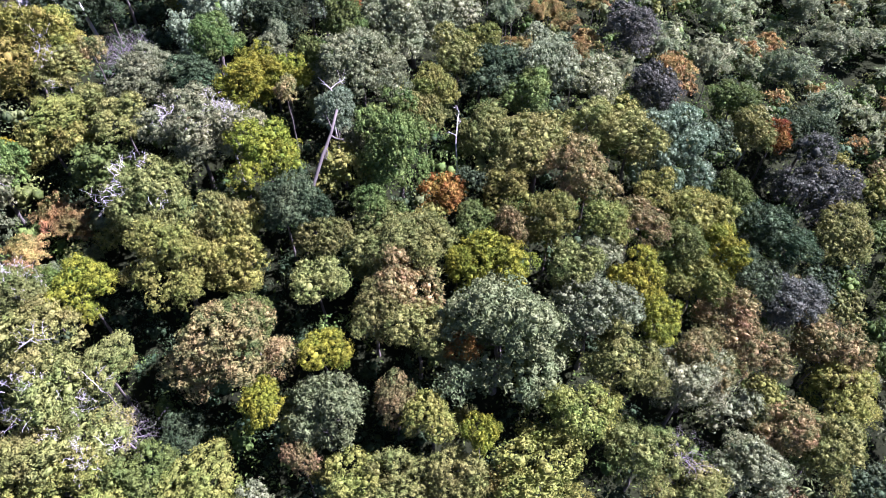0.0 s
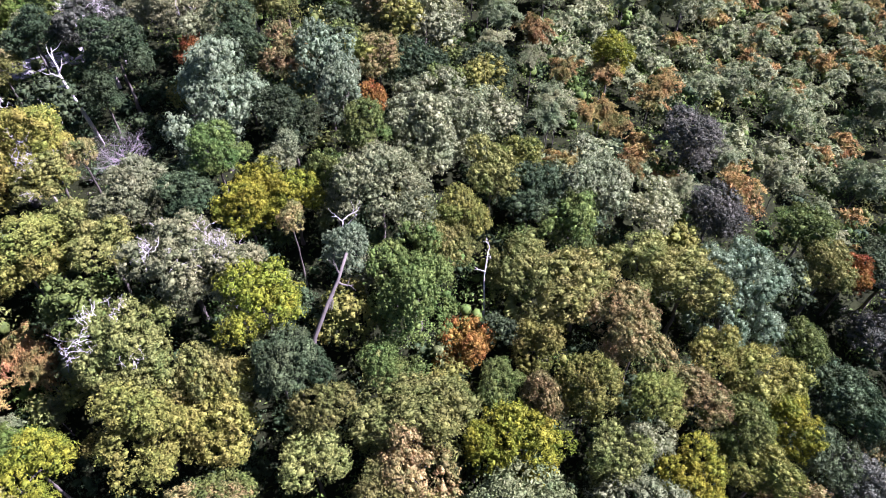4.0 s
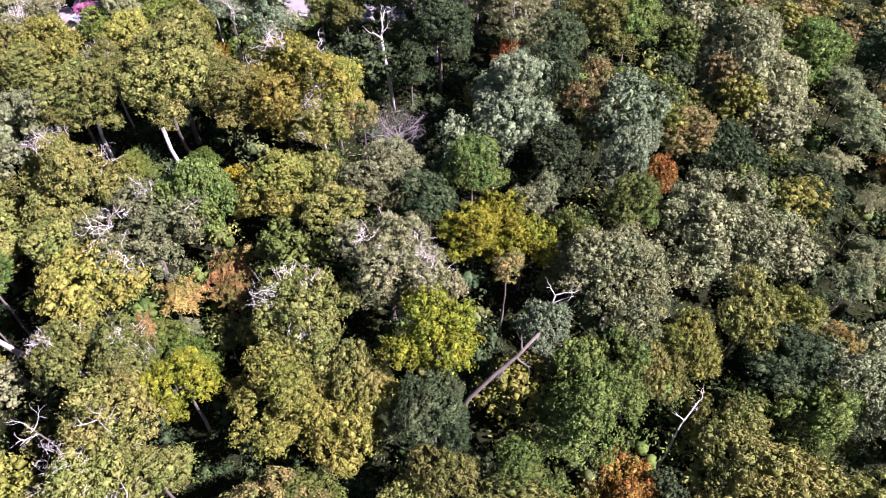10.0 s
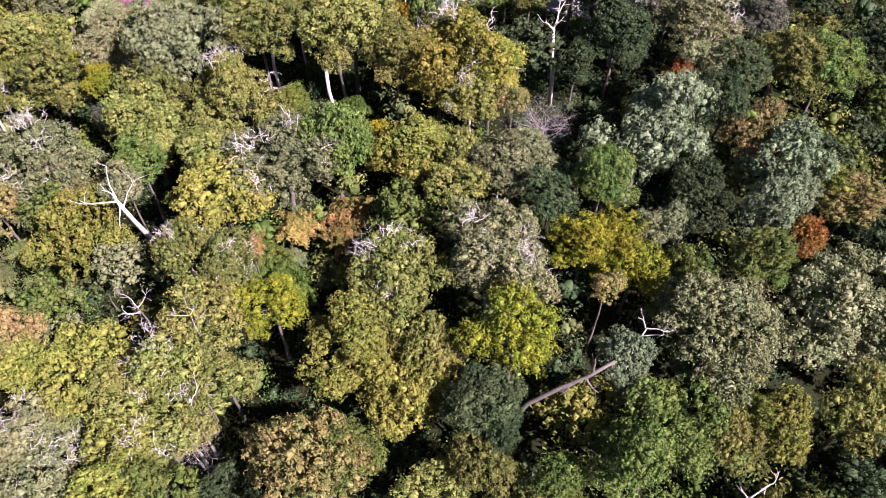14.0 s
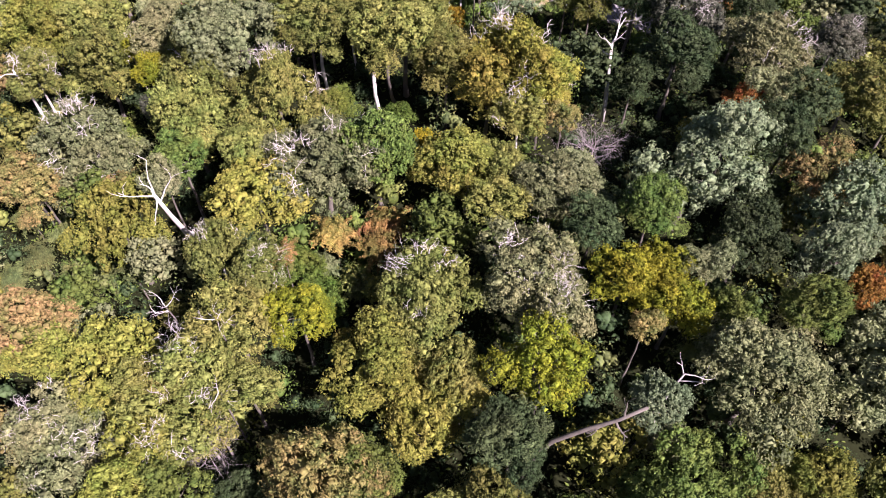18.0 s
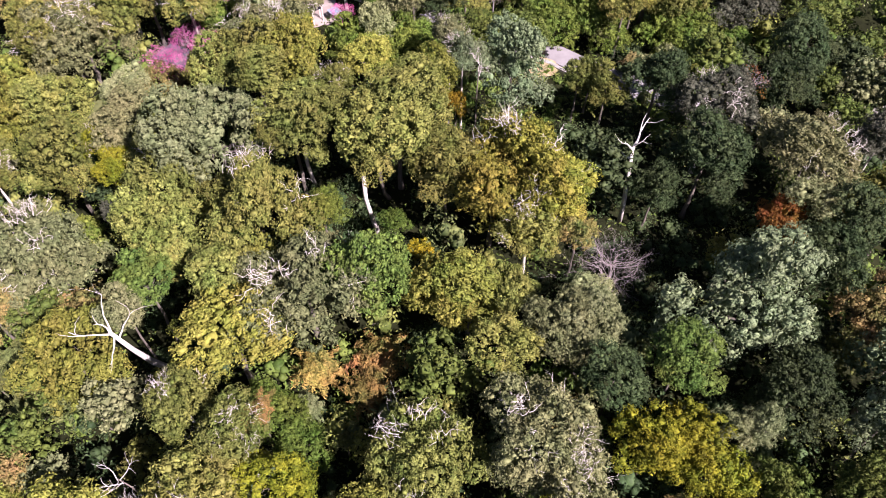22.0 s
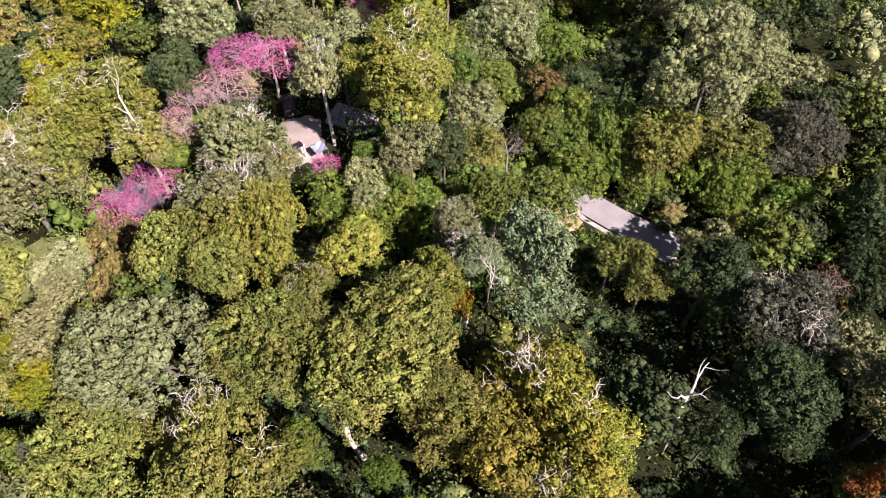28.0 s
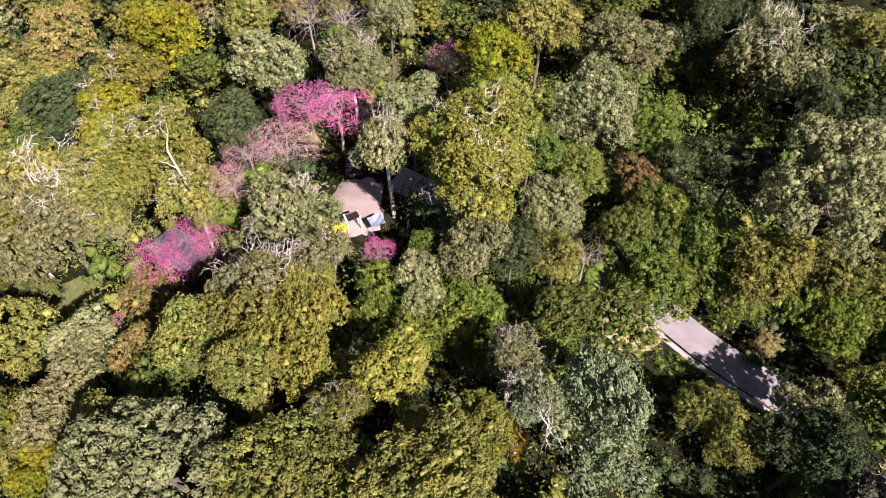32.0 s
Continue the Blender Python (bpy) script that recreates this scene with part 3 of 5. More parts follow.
tree("tan", 39.8, 34.3, -3.4, 3.4)
tree("ochre", -9.1, 25.1, 4.6, 3.5)
tree("tan", -14.0, 26.9, 5.1, 1.7)
tree("ochre", -23.8, 23.1, 6.8, 3.9)
tree("olive", 1.5, 25.2, 4.2, 3.4)
tree("olive", -4.1, 25.2, 4.1, 3.3)
tree("olive", -39.3, 35.3, 15.3, 3.8)
tree("olive", -38.4, 31.5, 12.8, 4.5, "oak", "pale")
tree("olive", -33.8, 34.3, 10.8, 2.9)
tree("olive", -34.7, 26.6, 9.4, 4.4, "oak", "pale")
tree("olive", -38.9, 25.4, 9.7, 2.7)
tree("mauve", -31.8, 29.0, 6.4, 2.7, "wisp", "bare")
tree("deep", -26.8, 29.9, 4.1, 2.5)
tree("straw", -42.6, 42.2, 16.0, 2.6)
tree("olive", 44.8, 33.3, -5.3, 4.1)
tree("olive", 26.9, 26.5, -1.9, 3.1)
tree("straw", 11.8, 103.9, 11.9, 3.6)
tree("straw", 16.9, 97.8, 9.6, 3.1)
tree("straw", 25.4, 102.7, 10.2, 3.1)
tree("straw", 24.5, 137.8, 10.0, 5.6)
tree("lime", 18.8, 107.8, 11.0, 2.9)
tree("sage", 34.2, 132.8, 7.1, 4.7)
tree("bamboo", 22.8, 126.6, 9.5, 3.6)
tree("bamboo", 7.2, 105.2, 12.4, 3.4, "slim")
tree("bamboo", 2.3, 116.5, 13.2, 4.6, "slim")
tree("bamboo", 8.7, 90.4, 15.3, 3.9)
tree("bamboo", 32.6, 105.4, 9.3, 3.8)
tree("straw", 19.2, 85.9, 10.8, 3.3)
tree("mauve", 30.3, 82.3, 7.8, 3.8)
tree("bamboo", 26.1, 84.6, 9.2, 3.2)
tree("sage", 21.5, 78.9, 10.1, 3.1)
tree("green", 11.4, 75.3, 11.9, 3.6)
tree("tan", -13.2, 96.1, 17.1, 3.0)
tree("sage", -9.2, 116.4, 15.2, 5.4)
tree("bamboo", -2.1, 124.2, 13.7, 4.3, "slim")
tree("sage", 9.6, 127.5, 12.0, 4.8)
tree("bamboo", 33.2, 92.1, 7.9, 3.5)
tree("sage", -15.1, 120.4, 16.5, 7.2)
tree("green", -8.0, 125.6, 14.6, 4.9)
tree("bamboo", 0.6, 121.5, 13.3, 4.7, "slim")
tree("bamboo", 1.8, 108.9, 12.7, 3.6)
tree("straw", 7.8, 113.6, 12.6, 4.4)
tree("straw", 4.5, 127.3, 13.0, 4.8)
tree("deep", 1.0, 134.1, 13.2, 4.2)
tree("bamboo", 10.3, 93.6, 14.2, 3.5)
tree("straw", 14.8, 96.1, 10.1, 2.9)
tree("straw", 10.4, 83.3, 13.5, 3.5)
tree("olive", 1.8, 80.0, 14.3, 3.3)
tree("ochre", 5.1, 82.3, 13.9, 3.0)
tree("ochre", -99.2, 27.3, 12.4, 5.1)
tree("olive", -84.3, 32.3, 14.2, 4.6)
tree("lime", -79.0, 37.7, 13.9, 1.9)
tree("olive", -75.2, 43.4, 18.9, 5.1)
tree("sage", -72.9, 48.6, 22.9, 6.2, "billow")
tree("olive", -68.1, 39.5, 15.9, 4.8)
tree("mauve", -71.9, 36.2, 12.9, 1.4, "dome")
tree("olive", -64.2, 49.4, 19.2, 5.3, "oak", "pale")
tree("olive", -57.7, 43.3, 15.6, 3.0)
tree("grey", -52.7, 50.4, 17.9, 6.0, "airy", "pale")
tree("green", -51.0, 56.0, 17.9, 4.0, "dome")
tree("ochre", -52.0, 42.4, 16.3, 4.5)
tree("grey", -73.5, 27.3, 12.9, 6.1, "airy", "pale")
tree("ochre", -57.9, 28.2, 13.9, 4.6, "dome")
tree("tan", -69.5, 20.7, 9.4, 3.2)
tree("straw", -46.4, 48.6, 12.7, 3.9)
tree("straw", -45.0, 54.2, 12.8, 4.6)
tree("straw", -40.9, 52.8, 11.0, 3.0)
tree("ochre", -46.6, 62.2, 15.7, 3.7)
tree("olive", -42.8, 66.9, 16.5, 2.7)
tree("lime", -24.4, 69.9, 17.7, 3.2)
tree("lime", -20.3, 73.3, 15.9, 2.9)
tree("tan", -18.9, 67.7, 16.8, 1.5)
tree("ochre", -23.1, 51.4, 12.8, 2.8)
tree("deep", -16.5, 52.9, 15.2, 3.1)
tree("green", -20.8, 40.6, 9.8, 3.2)
tree("ochre", -43.3, 23.7, 11.1, 4.7)
tree("olive", -46.8, 36.5, 15.5, 3.0, "airy", "pale")
tree("olive", -41.9, 39.6, 16.2, 3.0, "airy", "pale")
tree("lime", -36.7, 41.3, 14.6, 3.0)
tree("tan", -51.9, 17.0, 9.2, 3.8)
tree("grey", -38.4, 16.4, 7.4, 4.6, "oak", "pale")
tree("ochre", -34.3, 23.5, 8.4, 3.8)
tree("ochre", -31.0, 20.2, 6.7, 3.3)
tree("mauve", -32.3, 30.2, 5.6, 2.4, "wisp", "bare")
tree("green", -28.9, 24.8, 7.7, 3.3)
tree("olive", -68.4, 57.7, 21.6, 3.7)
tree("olive", -62.5, 63.8, 22.9, 4.6)
tree("olive", -57.2, 68.0, 20.2, 3.5)
tree("yellow", -53.5, 75.6, 21.6, 6.2, "oak", "pale")
tree("tan", -44.9, 76.2, 17.2, 1.9)
tree("silver", -19.7, 93.5, 20.9, 4.0, "slim")
tree("sage", -35.8, 71.2, 18.4, 2.8)
tree("deep", -30.4, 70.1, 18.1, 2.5)
tree("sage", -21.3, 77.8, 17.3, 1.7)
tree("deep", -30.3, 93.0, 20.1, 3.4)
tree("rust", -34.3, 91.3, 19.6, 1.7)
tree("deep", -46.3, 93.1, 20.3, 4.3)
tree("grey", -41.1, 102.0, 21.3, 4.3, "airy", "pale")
tree("mauve", -39.7, 111.9, 18.8, 3.1, "airy", "pale")
tree("olive", -32.2, 106.5, 19.8, 4.7)
tree("deep", -32.7, 99.7, 20.0, 3.1)
tree("green", -29.3, 112.6, 18.4, 4.2)
tree("tan", -24.3, 93.8, 19.3, 3.1)
tree("sage", -5.8, 84.1, 16.8, 4.4, "airy")
tree("green", -13.1, 82.5, 17.8, 2.8)
tree("green", -16.5, 76.7, 16.7, 2.4)
tree("ochre", -3.2, 71.8, 13.5, 2.0)
tree("ochre", -15.1, 96.3, 17.5, 2.8)
tree("rust", -13.5, 90.6, 14.8, 1.9)
tree("mauve", -40.0, 77.1, 15.5, 3.4, "wisp", "bare")
tree("fern", -61.5, 20.6, 3.4, 3.4)
tree("fern", -66.2, 17.4, 3.3, 3.5)
tree("fern", -65.7, 13.5, 2.2, 3.5)
tree("fern", -59.6, 23.9, 3.2, 3.1)
tree("fern", -67.0, 20.7, 4.2, 3.2)
tree("fern", -72.5, 17.4, 4.0, 3.3)
tree("fern", -55.6, 27.3, 6.3, 2.3)
tree("fern", -59.0, 18.1, 3.0, 2.9)
tree("fresh", -43.6, 43.5, 10.8, 2.7)
tree("fresh", -40.7, 44.4, 9.3, 2.3)
tree("fresh", -46.2, 43.2, 10.4, 1.9)
tree("fern", -39.6, 48.2, 9.6, 2.5)
tree("bamboo", -43.6, 46.6, 9.6, 2.2)
tree("ochre", -103.2, 26.2, 11.5, 5.1)
tree("olive", -94.9, 33.4, 13.6, 4.1)
tree("olive", -87.0, 24.3, 13.0, 3.4, "oak", "pale")
tree("tan", -73.0, 19.4, 9.6, 3.3)
tree("ochre", -48.1, 16.9, 8.8, 3.5)
tree("grey", -41.4, 16.2, 7.7, 3.9, "oak", "pale")
tree("deep", -127.1, 40.2, 13.1, 4.9)
tree("lime", -118.9, 46.4, 14.7, 3.9, "oak", "pale")
tree("ochre", -109.0, 51.2, 19.5, 4.7, "airy", "pale")
tree("olive", -115.0, 36.4, 13.0, 6.1, "oak", "pale")
tree("olive", -109.9, 43.7, 14.4, 4.4, "airy", "pale")
tree("olive", -104.1, 53.4, 15.3, 3.6, "airy", "pale")
tree("deep", -109.4, 59.4, 18.5, 3.1)
tree("rose", -102.5, 57.9, 15.3, 2.1, "wisp", "bare")
tree("fresh", -104.0, 56.7, 11.6, 2.7)
tree("tan", -97.3, 46.5, 7.8, 3.3)
tree("fern", -104.0, 33.8, 6.8, 4.4)
tree("grey", -96.4, 62.8, 18.0, 4.2, "airy", "pale")
tree("ochre", -89.8, 79.9, 24.4, 4.0, "oak", "pale")
tree("pink", -88.9, 69.7, 15.1, 1.6, "wisp", "bare")
tree("sage", -82.6, 72.1, 17.7, 2.1)
tree("sage", -84.1, 77.7, 19.9, 3.0)
tree("deep", -83.5, 81.3, 18.7, 2.7)
tree("grey", -89.0, 57.5, 18.1, 3.9, "airy", "pale")
tree("ochre", -81.8, 60.9, 20.9, 4.9)
tree("olive", -78.6, 56.4, 20.3, 2.9)
tree("olive", -84.8, 52.6, 19.2, 3.2, "dome")
tree("sage", -89.1, 42.1, 15.6, 2.6)
tree("grey", -82.6, 39.9, 15.5, 3.0)
tree("lime", -77.4, 37.2, 13.5, 1.6)
tree("lime", -83.5, 36.4, 13.8, 2.0, "airy", "pale")
tree("olive", -70.8, 56.4, 21.2, 3.8)
tree("olive", -72.9, 62.5, 20.3, 2.2, "airy", "pale")
tree("olive", -65.4, 66.5, 24.3, 5.3)
tree("olive", -59.3, 68.0, 20.4, 2.2)
tree("ochre", -67.3, 72.0, 22.4, 2.3)
tree("gold", -67.8, 75.0, 15.3, 1.4)
tree("sage", -72.1, 76.4, 21.9, 2.3, "airy", "pale")
tree("tan", -81.5, 88.0, 16.9, 2.2, "wisp", "bare")
tree("ochre", -74.7, 67.6, 21.1, 3.0)
tree("yellow", -53.4, 71.6, 19.9, 4.6)
tree("yellow", -49.2, 76.2, 20.0, 3.7)
tree("olive", -47.3, 72.0, 17.9, 3.0, "airy", "pale")
tree("fresh", -80.8, 101.9, 14.0, 4.4)
tree("green", -83.6, 98.5, 13.8, 3.1)
tree("olive", -75.2, 104.7, 16.1, 3.2)
# Olive rather than ochre: the backlit slope's dimness is in the colour.
tree("olive", -74.5, 113.9, 13.4, 3.7)
tree("mauve", -70.8, 122.4, 15.6, 5.2, "dome")
tree("fresh", -70.4, 111.8, 9.6, 3.4)
tree("fresh", -65.8, 116.4, 10.1, 2.6)
# Deep leaves stand in for this crown's shaded side.
tree("deep", -57.8, 119.3, 16.3, 4.0)
tree("ochre", -63.6, 108.9, 12.1, 1.8)
tree("olive", -65.6, 90.7, 15.5, 2.0)
tree("deep", -58.6, 96.4, 19.5, 3.7)
# Mauve in place of grey puts the shaded side into the colour.
tree("mauve", -51.6, 99.0, 19.8, 4.0, "oak", "pale")
tree("rust", -52.2, 104.1, 18.5, 2.1, "wisp", "bare")
tree("rust", -37.0, 95.0, 17.7, 2.1)
tree("sage", -36.5, 97.1, 19.7, 2.1)
tree("deep", -46.5, 87.1, 16.6, 2.2)
tree("deep", -51.1, 108.4, 18.6, 3.1)
tree("olive", -59.6, 43.7, 15.5, 2.3)
tree("green", -61.2, 36.8, 15.4, 2.9)
tree("sage", -58.3, 34.4, 15.2, 1.9)
tree("gold", -53.0, 63.0, 11.6, 1.3)
tree("mauve", -41.8, 78.9, 14.6, 3.1, "wisp", "bare")
tree("sage", -39.0, 73.7, 15.5, 2.4)
tree("fresh", -76.0, 30.6, 7.9, 3.0)
tree("fresh", -62.7, 55.9, 13.7, 2.2)
tree("fresh", -57.1, 61.9, 13.0, 1.6)
tree("fresh", -80.1, 72.8, 16.3, 3.4)
tree("fresh", -81.9, 70.2, 16.2, 2.6)
tree("fresh", -79.7, 76.5, 16.2, 2.6)
tree("fresh", -84.5, 68.5, 15.2, 2.3)
tree("fresh", -78.9, 95.2, 13.4, 3.6)
tree("fresh", -77.2, 104.4, 9.8, 3.0)
tree("tan", -141.3, 40.1, 12.8, 4.7)
tree("ochre", -125.9, 47.4, 14.5, 4.6, "airy", "pale")
tree("ochre", -110.8, 49.0, 17.8, 4.4, "airy", "pale")
tree("olive", -133.9, 36.2, 11.9, 4.4)
tree("lime", -134.7, 53.5, 15.0, 4.6)
tree("sage", -122.8, 64.9, 16.0, 4.3)
tree("grey", -119.0, 74.6, 15.5, 4.0, "airy", "pale")
tree("mauve", -126.7, 75.9, 15.3, 3.2, "wisp", "bare")
tree("mauve", -128.7, 71.6, 15.3, 3.2, "wisp", "bare")
tree("olive", -131.4, 64.4, 15.3, 3.2)
tree("pink", -116.1, 68.3, 12.3, 3.1, "wisp", "bare")
tree("pink", -113.4, 71.4, 12.6, 3.4, "wisp", "bare")
tree("rose", -108.5, 64.2, 13.9, 3.5, "wisp", "bare")
tree("rose", -107.2, 60.2, 14.6, 2.4, "wisp", "bare")
tree("pink", -120.4, 87.6, 9.7, 2.5, "wisp", "bare")
tree("lime", -111.4, 90.8, 18.1, 4.0)
tree("ochre", -94.1, 81.3, 25.3, 4.8, "oak", "pale")
tree("olive", -97.7, 85.7, 22.8, 2.9)
tree("sage", -105.1, 78.4, 19.1, 2.7)
tree("sage", -97.9, 73.4, 23.0, 2.7, "slim", "pale", tall=1.35)
tree("olive", -121.4, 101.5, 13.9, 4.7)
tree("sage", -99.8, 98.4, 18.8, 4.9)
tree("grey", -115.7, 111.6, 12.3, 4.7)
tree("grey", -109.8, 130.4, 11.9, 6.4, "oak", "pale")
tree("sage", -78.3, 111.2, 25.4, 6.2, "billow")
tree("fresh", -119.5, 123.7, 4.0, 3.7)
tree("deep", -87.0, 107.8, 17.6, 3.7)
tree("fresh", -86.2, 99.4, 14.8, 3.0)
tree("ochre", -77.3, 108.2, 14.5, 2.4)
tree("fresh", -81.2, 100.3, 13.8, 3.6)
tree("green", -85.0, 94.9, 14.3, 3.0)
tree("fresh", -71.6, 113.9, 11.0, 4.2)
tree("fresh", -73.7, 110.6, 10.2, 3.0)
tree("sage", -87.5, 87.2, 18.9, 3.0)
tree("sage", -86.8, 79.1, 17.7, 2.3)
tree("sage", -84.9, 72.9, 17.0, 2.3)
tree("fresh", -84.9, 69.7, 15.6, 2.5)
tree("deep", -85.4, 81.8, 17.3, 2.8)
tree("grey", -108.5, 38.5, 13.9, 6.4, "oak", "pale")
tree("green", -121.3, 35.5, 11.4, 3.6)
tree("olive", -83.3, 56.4, 20.4, 4.0, "dome")
tree("grey", -87.3, 60.0, 19.3, 4.0, "airy", "pale")
tree("grey", -88.4, 64.2, 19.4, 2.8, "airy", "pale")
tree("tan", -88.5, 45.2, 12.0, 2.3)
tree("pink", -103.1, 52.1, 8.5, 2.7, "wisp", "bare")
tree("pink", -101.1, 47.8, 7.7, 3.5, "wisp", "bare")
tree("pink", -100.9, 54.5, 7.9, 2.5, "wisp", "bare")
tree("pink", -94.6, 42.9, 6.9, 1.1, "wisp", "bare")
tree("grey", -86.1, 41.4, 15.6, 2.4)
tree("green", -76.6, 83.8, 17.1, 3.2)
tree("fresh", -80.3, 74.3, 16.3, 3.2)
tree("silver", -68.6, 76.2, 22.5, 2.2, "airy", "pale")
tree("silver", -65.2, 80.5, 23.2, 4.4, "airy")
tree("palm", -71.4, 104.7, 8.4, 2.5)
tree("olive", -66.1, 93.0, 13.8, 1.8)
tree("olive", -62.2, 92.3, 16.4, 2.5)
tree("olive", -81.7, 84.9, 18.8, 2.5)
tree("sage", -62.0, 100.3, 15.3, 2.4)
tree("olive", -109.1, 33.9, 11.9, 3.8, "oak", "pale")
tree("fresh", -104.1, 58.4, 12.4, 3.2)
tree("fresh", -87.2, 74.4, 16.7, 1.9)
tree("fresh", -98.0, 105.0, 12.7, 3.4)
tree("deep", -97.1, 127.7, 13.0, 3.6)
tree("deep", -119.2, 126.8, 9.6, 5.1)
tree("olive", -106.2, 143.6, 11.7, 4.8)
tree("sage", -125.5, 81.6, 15.2, 3.0)
tree("fern", -107.2, 31.2, 4.5, 3.4)
tree("green", -93.6, 93.1, 15.4, 3.1)
tree("green", -96.5, 88.7, 18.3, 3.1)
tree("tan", -91.6, 100.0, 12.7, 2.6)


# ---- bare standing trunks ----
def spar(name, label, points, girth, forks, material, seed, spread=1.0, tips=2, bark=None):
    """A dead trunk along points, with forked bare limbs near its top: (place on the trunk, way, length)."""
    thing = new(name)
    base = Vector(points[0])
    thing.matrix_basis = Matrix.Translation(base)
    tagged(thing, label, "dead tree", "bare dead trees of the forest")
    rng = np.random.default_rng(seed)
    verts, faces = [], []
    pts = [tuple(Vector(p) - base) for p in points]
    tube(verts, faces, pts, [girth * (1 - 0.55 * i / (len(pts) - 1)) for i in range(len(pts))], 9)
    part("trunk", mesh_of("trunk", verts, faces, bark or material, True), thing, Matrix())
    for at, way, length in forks:
        verts, faces = [], []
        k = int(at)
        a, b = Vector(pts[k]), Vector(pts[min(k + 1, len(pts) - 1)])
        grown(rng, tuple(a.lerp(b, at - k)), way, length, girth * 0.42 * spread, 6, 0.2, 6, verts, faces, tips, 1, 0.03)
        part("branch", mesh_of("branch", verts, faces, material), thing, Matrix())
    return thing


def stem(x, y, points, girth, material):
    """Gives the tree nearest to x, y a tall bare stem along points in place of its plain trunk."""
    thing = min((o for o in scene.objects if o.parent is None and o.name.startswith("tree") and o.children), key=lambda o: (o.location.x - x) ** 2 + (o.location.y - y) ** 2)
    for o in list(thing.children):
        if o.name.startswith("trunk") and "stem" not in o:
            bpy.data.objects.remove(o)
    verts, faces = [], []
    tube(verts, faces, [tuple(Vector(p) - thing.location) for p in points], [girth * (1.25, 1, 0.92, 0.85, 0.7)[i] for i in range(len(points))], 9)
    ob = part("trunk", mesh_of("trunk", verts, faces, material, True), thing, Matrix(), "tall pale bare trunk")
    ob["stem"] = 1


bpy.context.view_layer.update()
stem(-68.4, 57.7, [(-71.6, 57.8, land(-71.6, 57.8) - 0.2), (-70.2, 57.3, 8), (-68.9, 56.8, 12), (-67.8, 56.7, 15.2)], 0.22, PALE)
stem(-62.5, 63.8, [(-61.1, 61.4, land(-61.1, 61.4) - 0.2), (-61.0, 60.9, 8), (-60.9, 60.4, 12), (-61.0, 60.5, 15.2)], 0.25, PALE)
stem(-62.5, 63.8, [(-64.8, 64.6, land(-64.8, 64.6) - 0.2), (-63.7, 63.7, 8), (-62.5, 62.9, 12), (-61.9, 62.7, 15.2)], 0.23, BARK)
stem(-97.9, 73.4, [(-97.9, 73.7, land(-97.9, 73.7) - 0.2), (-97.9, 73.6, 11), (-98.0, 73.5, 15), (-97.9, 73.4, 18)], 0.2, WHITE)
g0 = land(-48.9, 86.0)
spar("dead_tree", "tall white bleached dead trunk with a forked top", [(-48.8, 86.2, g0), (-48.8, 86.1, 5), (-48.9, 85.9, 10), (-49.1, 85.4, 15), (-49.2, 85.1, 18.6)], 0.36,
     [(3.8, (-0.35, 0.0, 1.2), 2.9), (4, (0.55, 0.6, 0.9), 3.3), (3.5, (-0.6, -0.5, 0.7), 1.7), (4, (0.1, 0.1, 1.0), 1.6)], WHITE, 3, 0.85)
spar("dead_tree", "leaning white dead trunk with curled broken limbs", [(-57.2, 36.0, land(-57, 36)), (-56.4, 34.3, 6.0), (-55.9, 33.6, 10), (-55.5, 33.0, 14.2)], 0.38,
     [(2.9, (-0.65, -0.17, 0.6), 3.8), (2.9, (-0.47, -0.88, 0.15), 3.7), (2.8, (0.66, 0.03, -0.3), 2.9), (2.6, (-0.28, 0.42, 0.7), 3.2), (3, (-0.4, 0.1, 0.8), 1.8)], WHITE, 11, 0.6, 2)
spar("dead_tree", "leaning grey trunk with frayed bark under a small crown", [(-15.4, 54.6, land(-15, 54.6)), (-15.3, 54.8, 9.0), (-14.7, 55.8, 11.8), (-13.6, 58.3, 14.0), (-12.7, 60.3, 15.4), (-12.0, 62.2, 17.2)], 0.29,
     [(3.2, (0.6, -0.4, -0.9), 1.7), (3.6, (0.3, -0.5, -1.0), 2.0), (3.9, (0.7, 0.1, -0.8), 1.8), (3.4, (-0.2, -0.5, -0.9), 1.6), (4.2, (-0.6, 0.2, 0.8), 1.8)], BARK, 14)
spar("dead_tree", "thin pale dead stem above dark shrubs", [(1.7, 64.2, land(2, 64)), (1.8, 65.3, 4.5), (1.6, 67.2, 7.6), (1.9, 69.0, 10.2)], 0.13,
     [(2.6, (0.5, 0.1, 1), 1.8), (2.2, (-0.6, 0.3, 0.8), 1.5), (3, (0.3, 0.5, 1), 1.4)], PALE, 17)
spar("dead_tree", "thin white crooked dead limbs above the canopy", [(-13.3, 66.9, land(-13, 67)), (-13.6, 67.1, 12.5), (-13.3, 67.3, 16.0)], 0.14,
     [(1.6, (0.9, 0.3, 0.7), 2.6), (2, (0.8, 0.8, 0.5), 2.3), (1.9, (-0.4, 0.1, 1), 1.6)], WHITE, 19)
spar("dead_tree", "two pale bare boughs rising over a yellow crown", [(-104.6, 53.6, land(-104, 53)), (-104.5, 53.3, 14), (-104.3, 53.0, 18.6)], 0.17,
     [(1.6, (-0.9, -0.3, 0.8), 3.6), (2, (-0.3, 0.4, 1.0), 2.8), (1.4, (0.2, -0.9, 0.7), 3.2)], WHITE, 23)
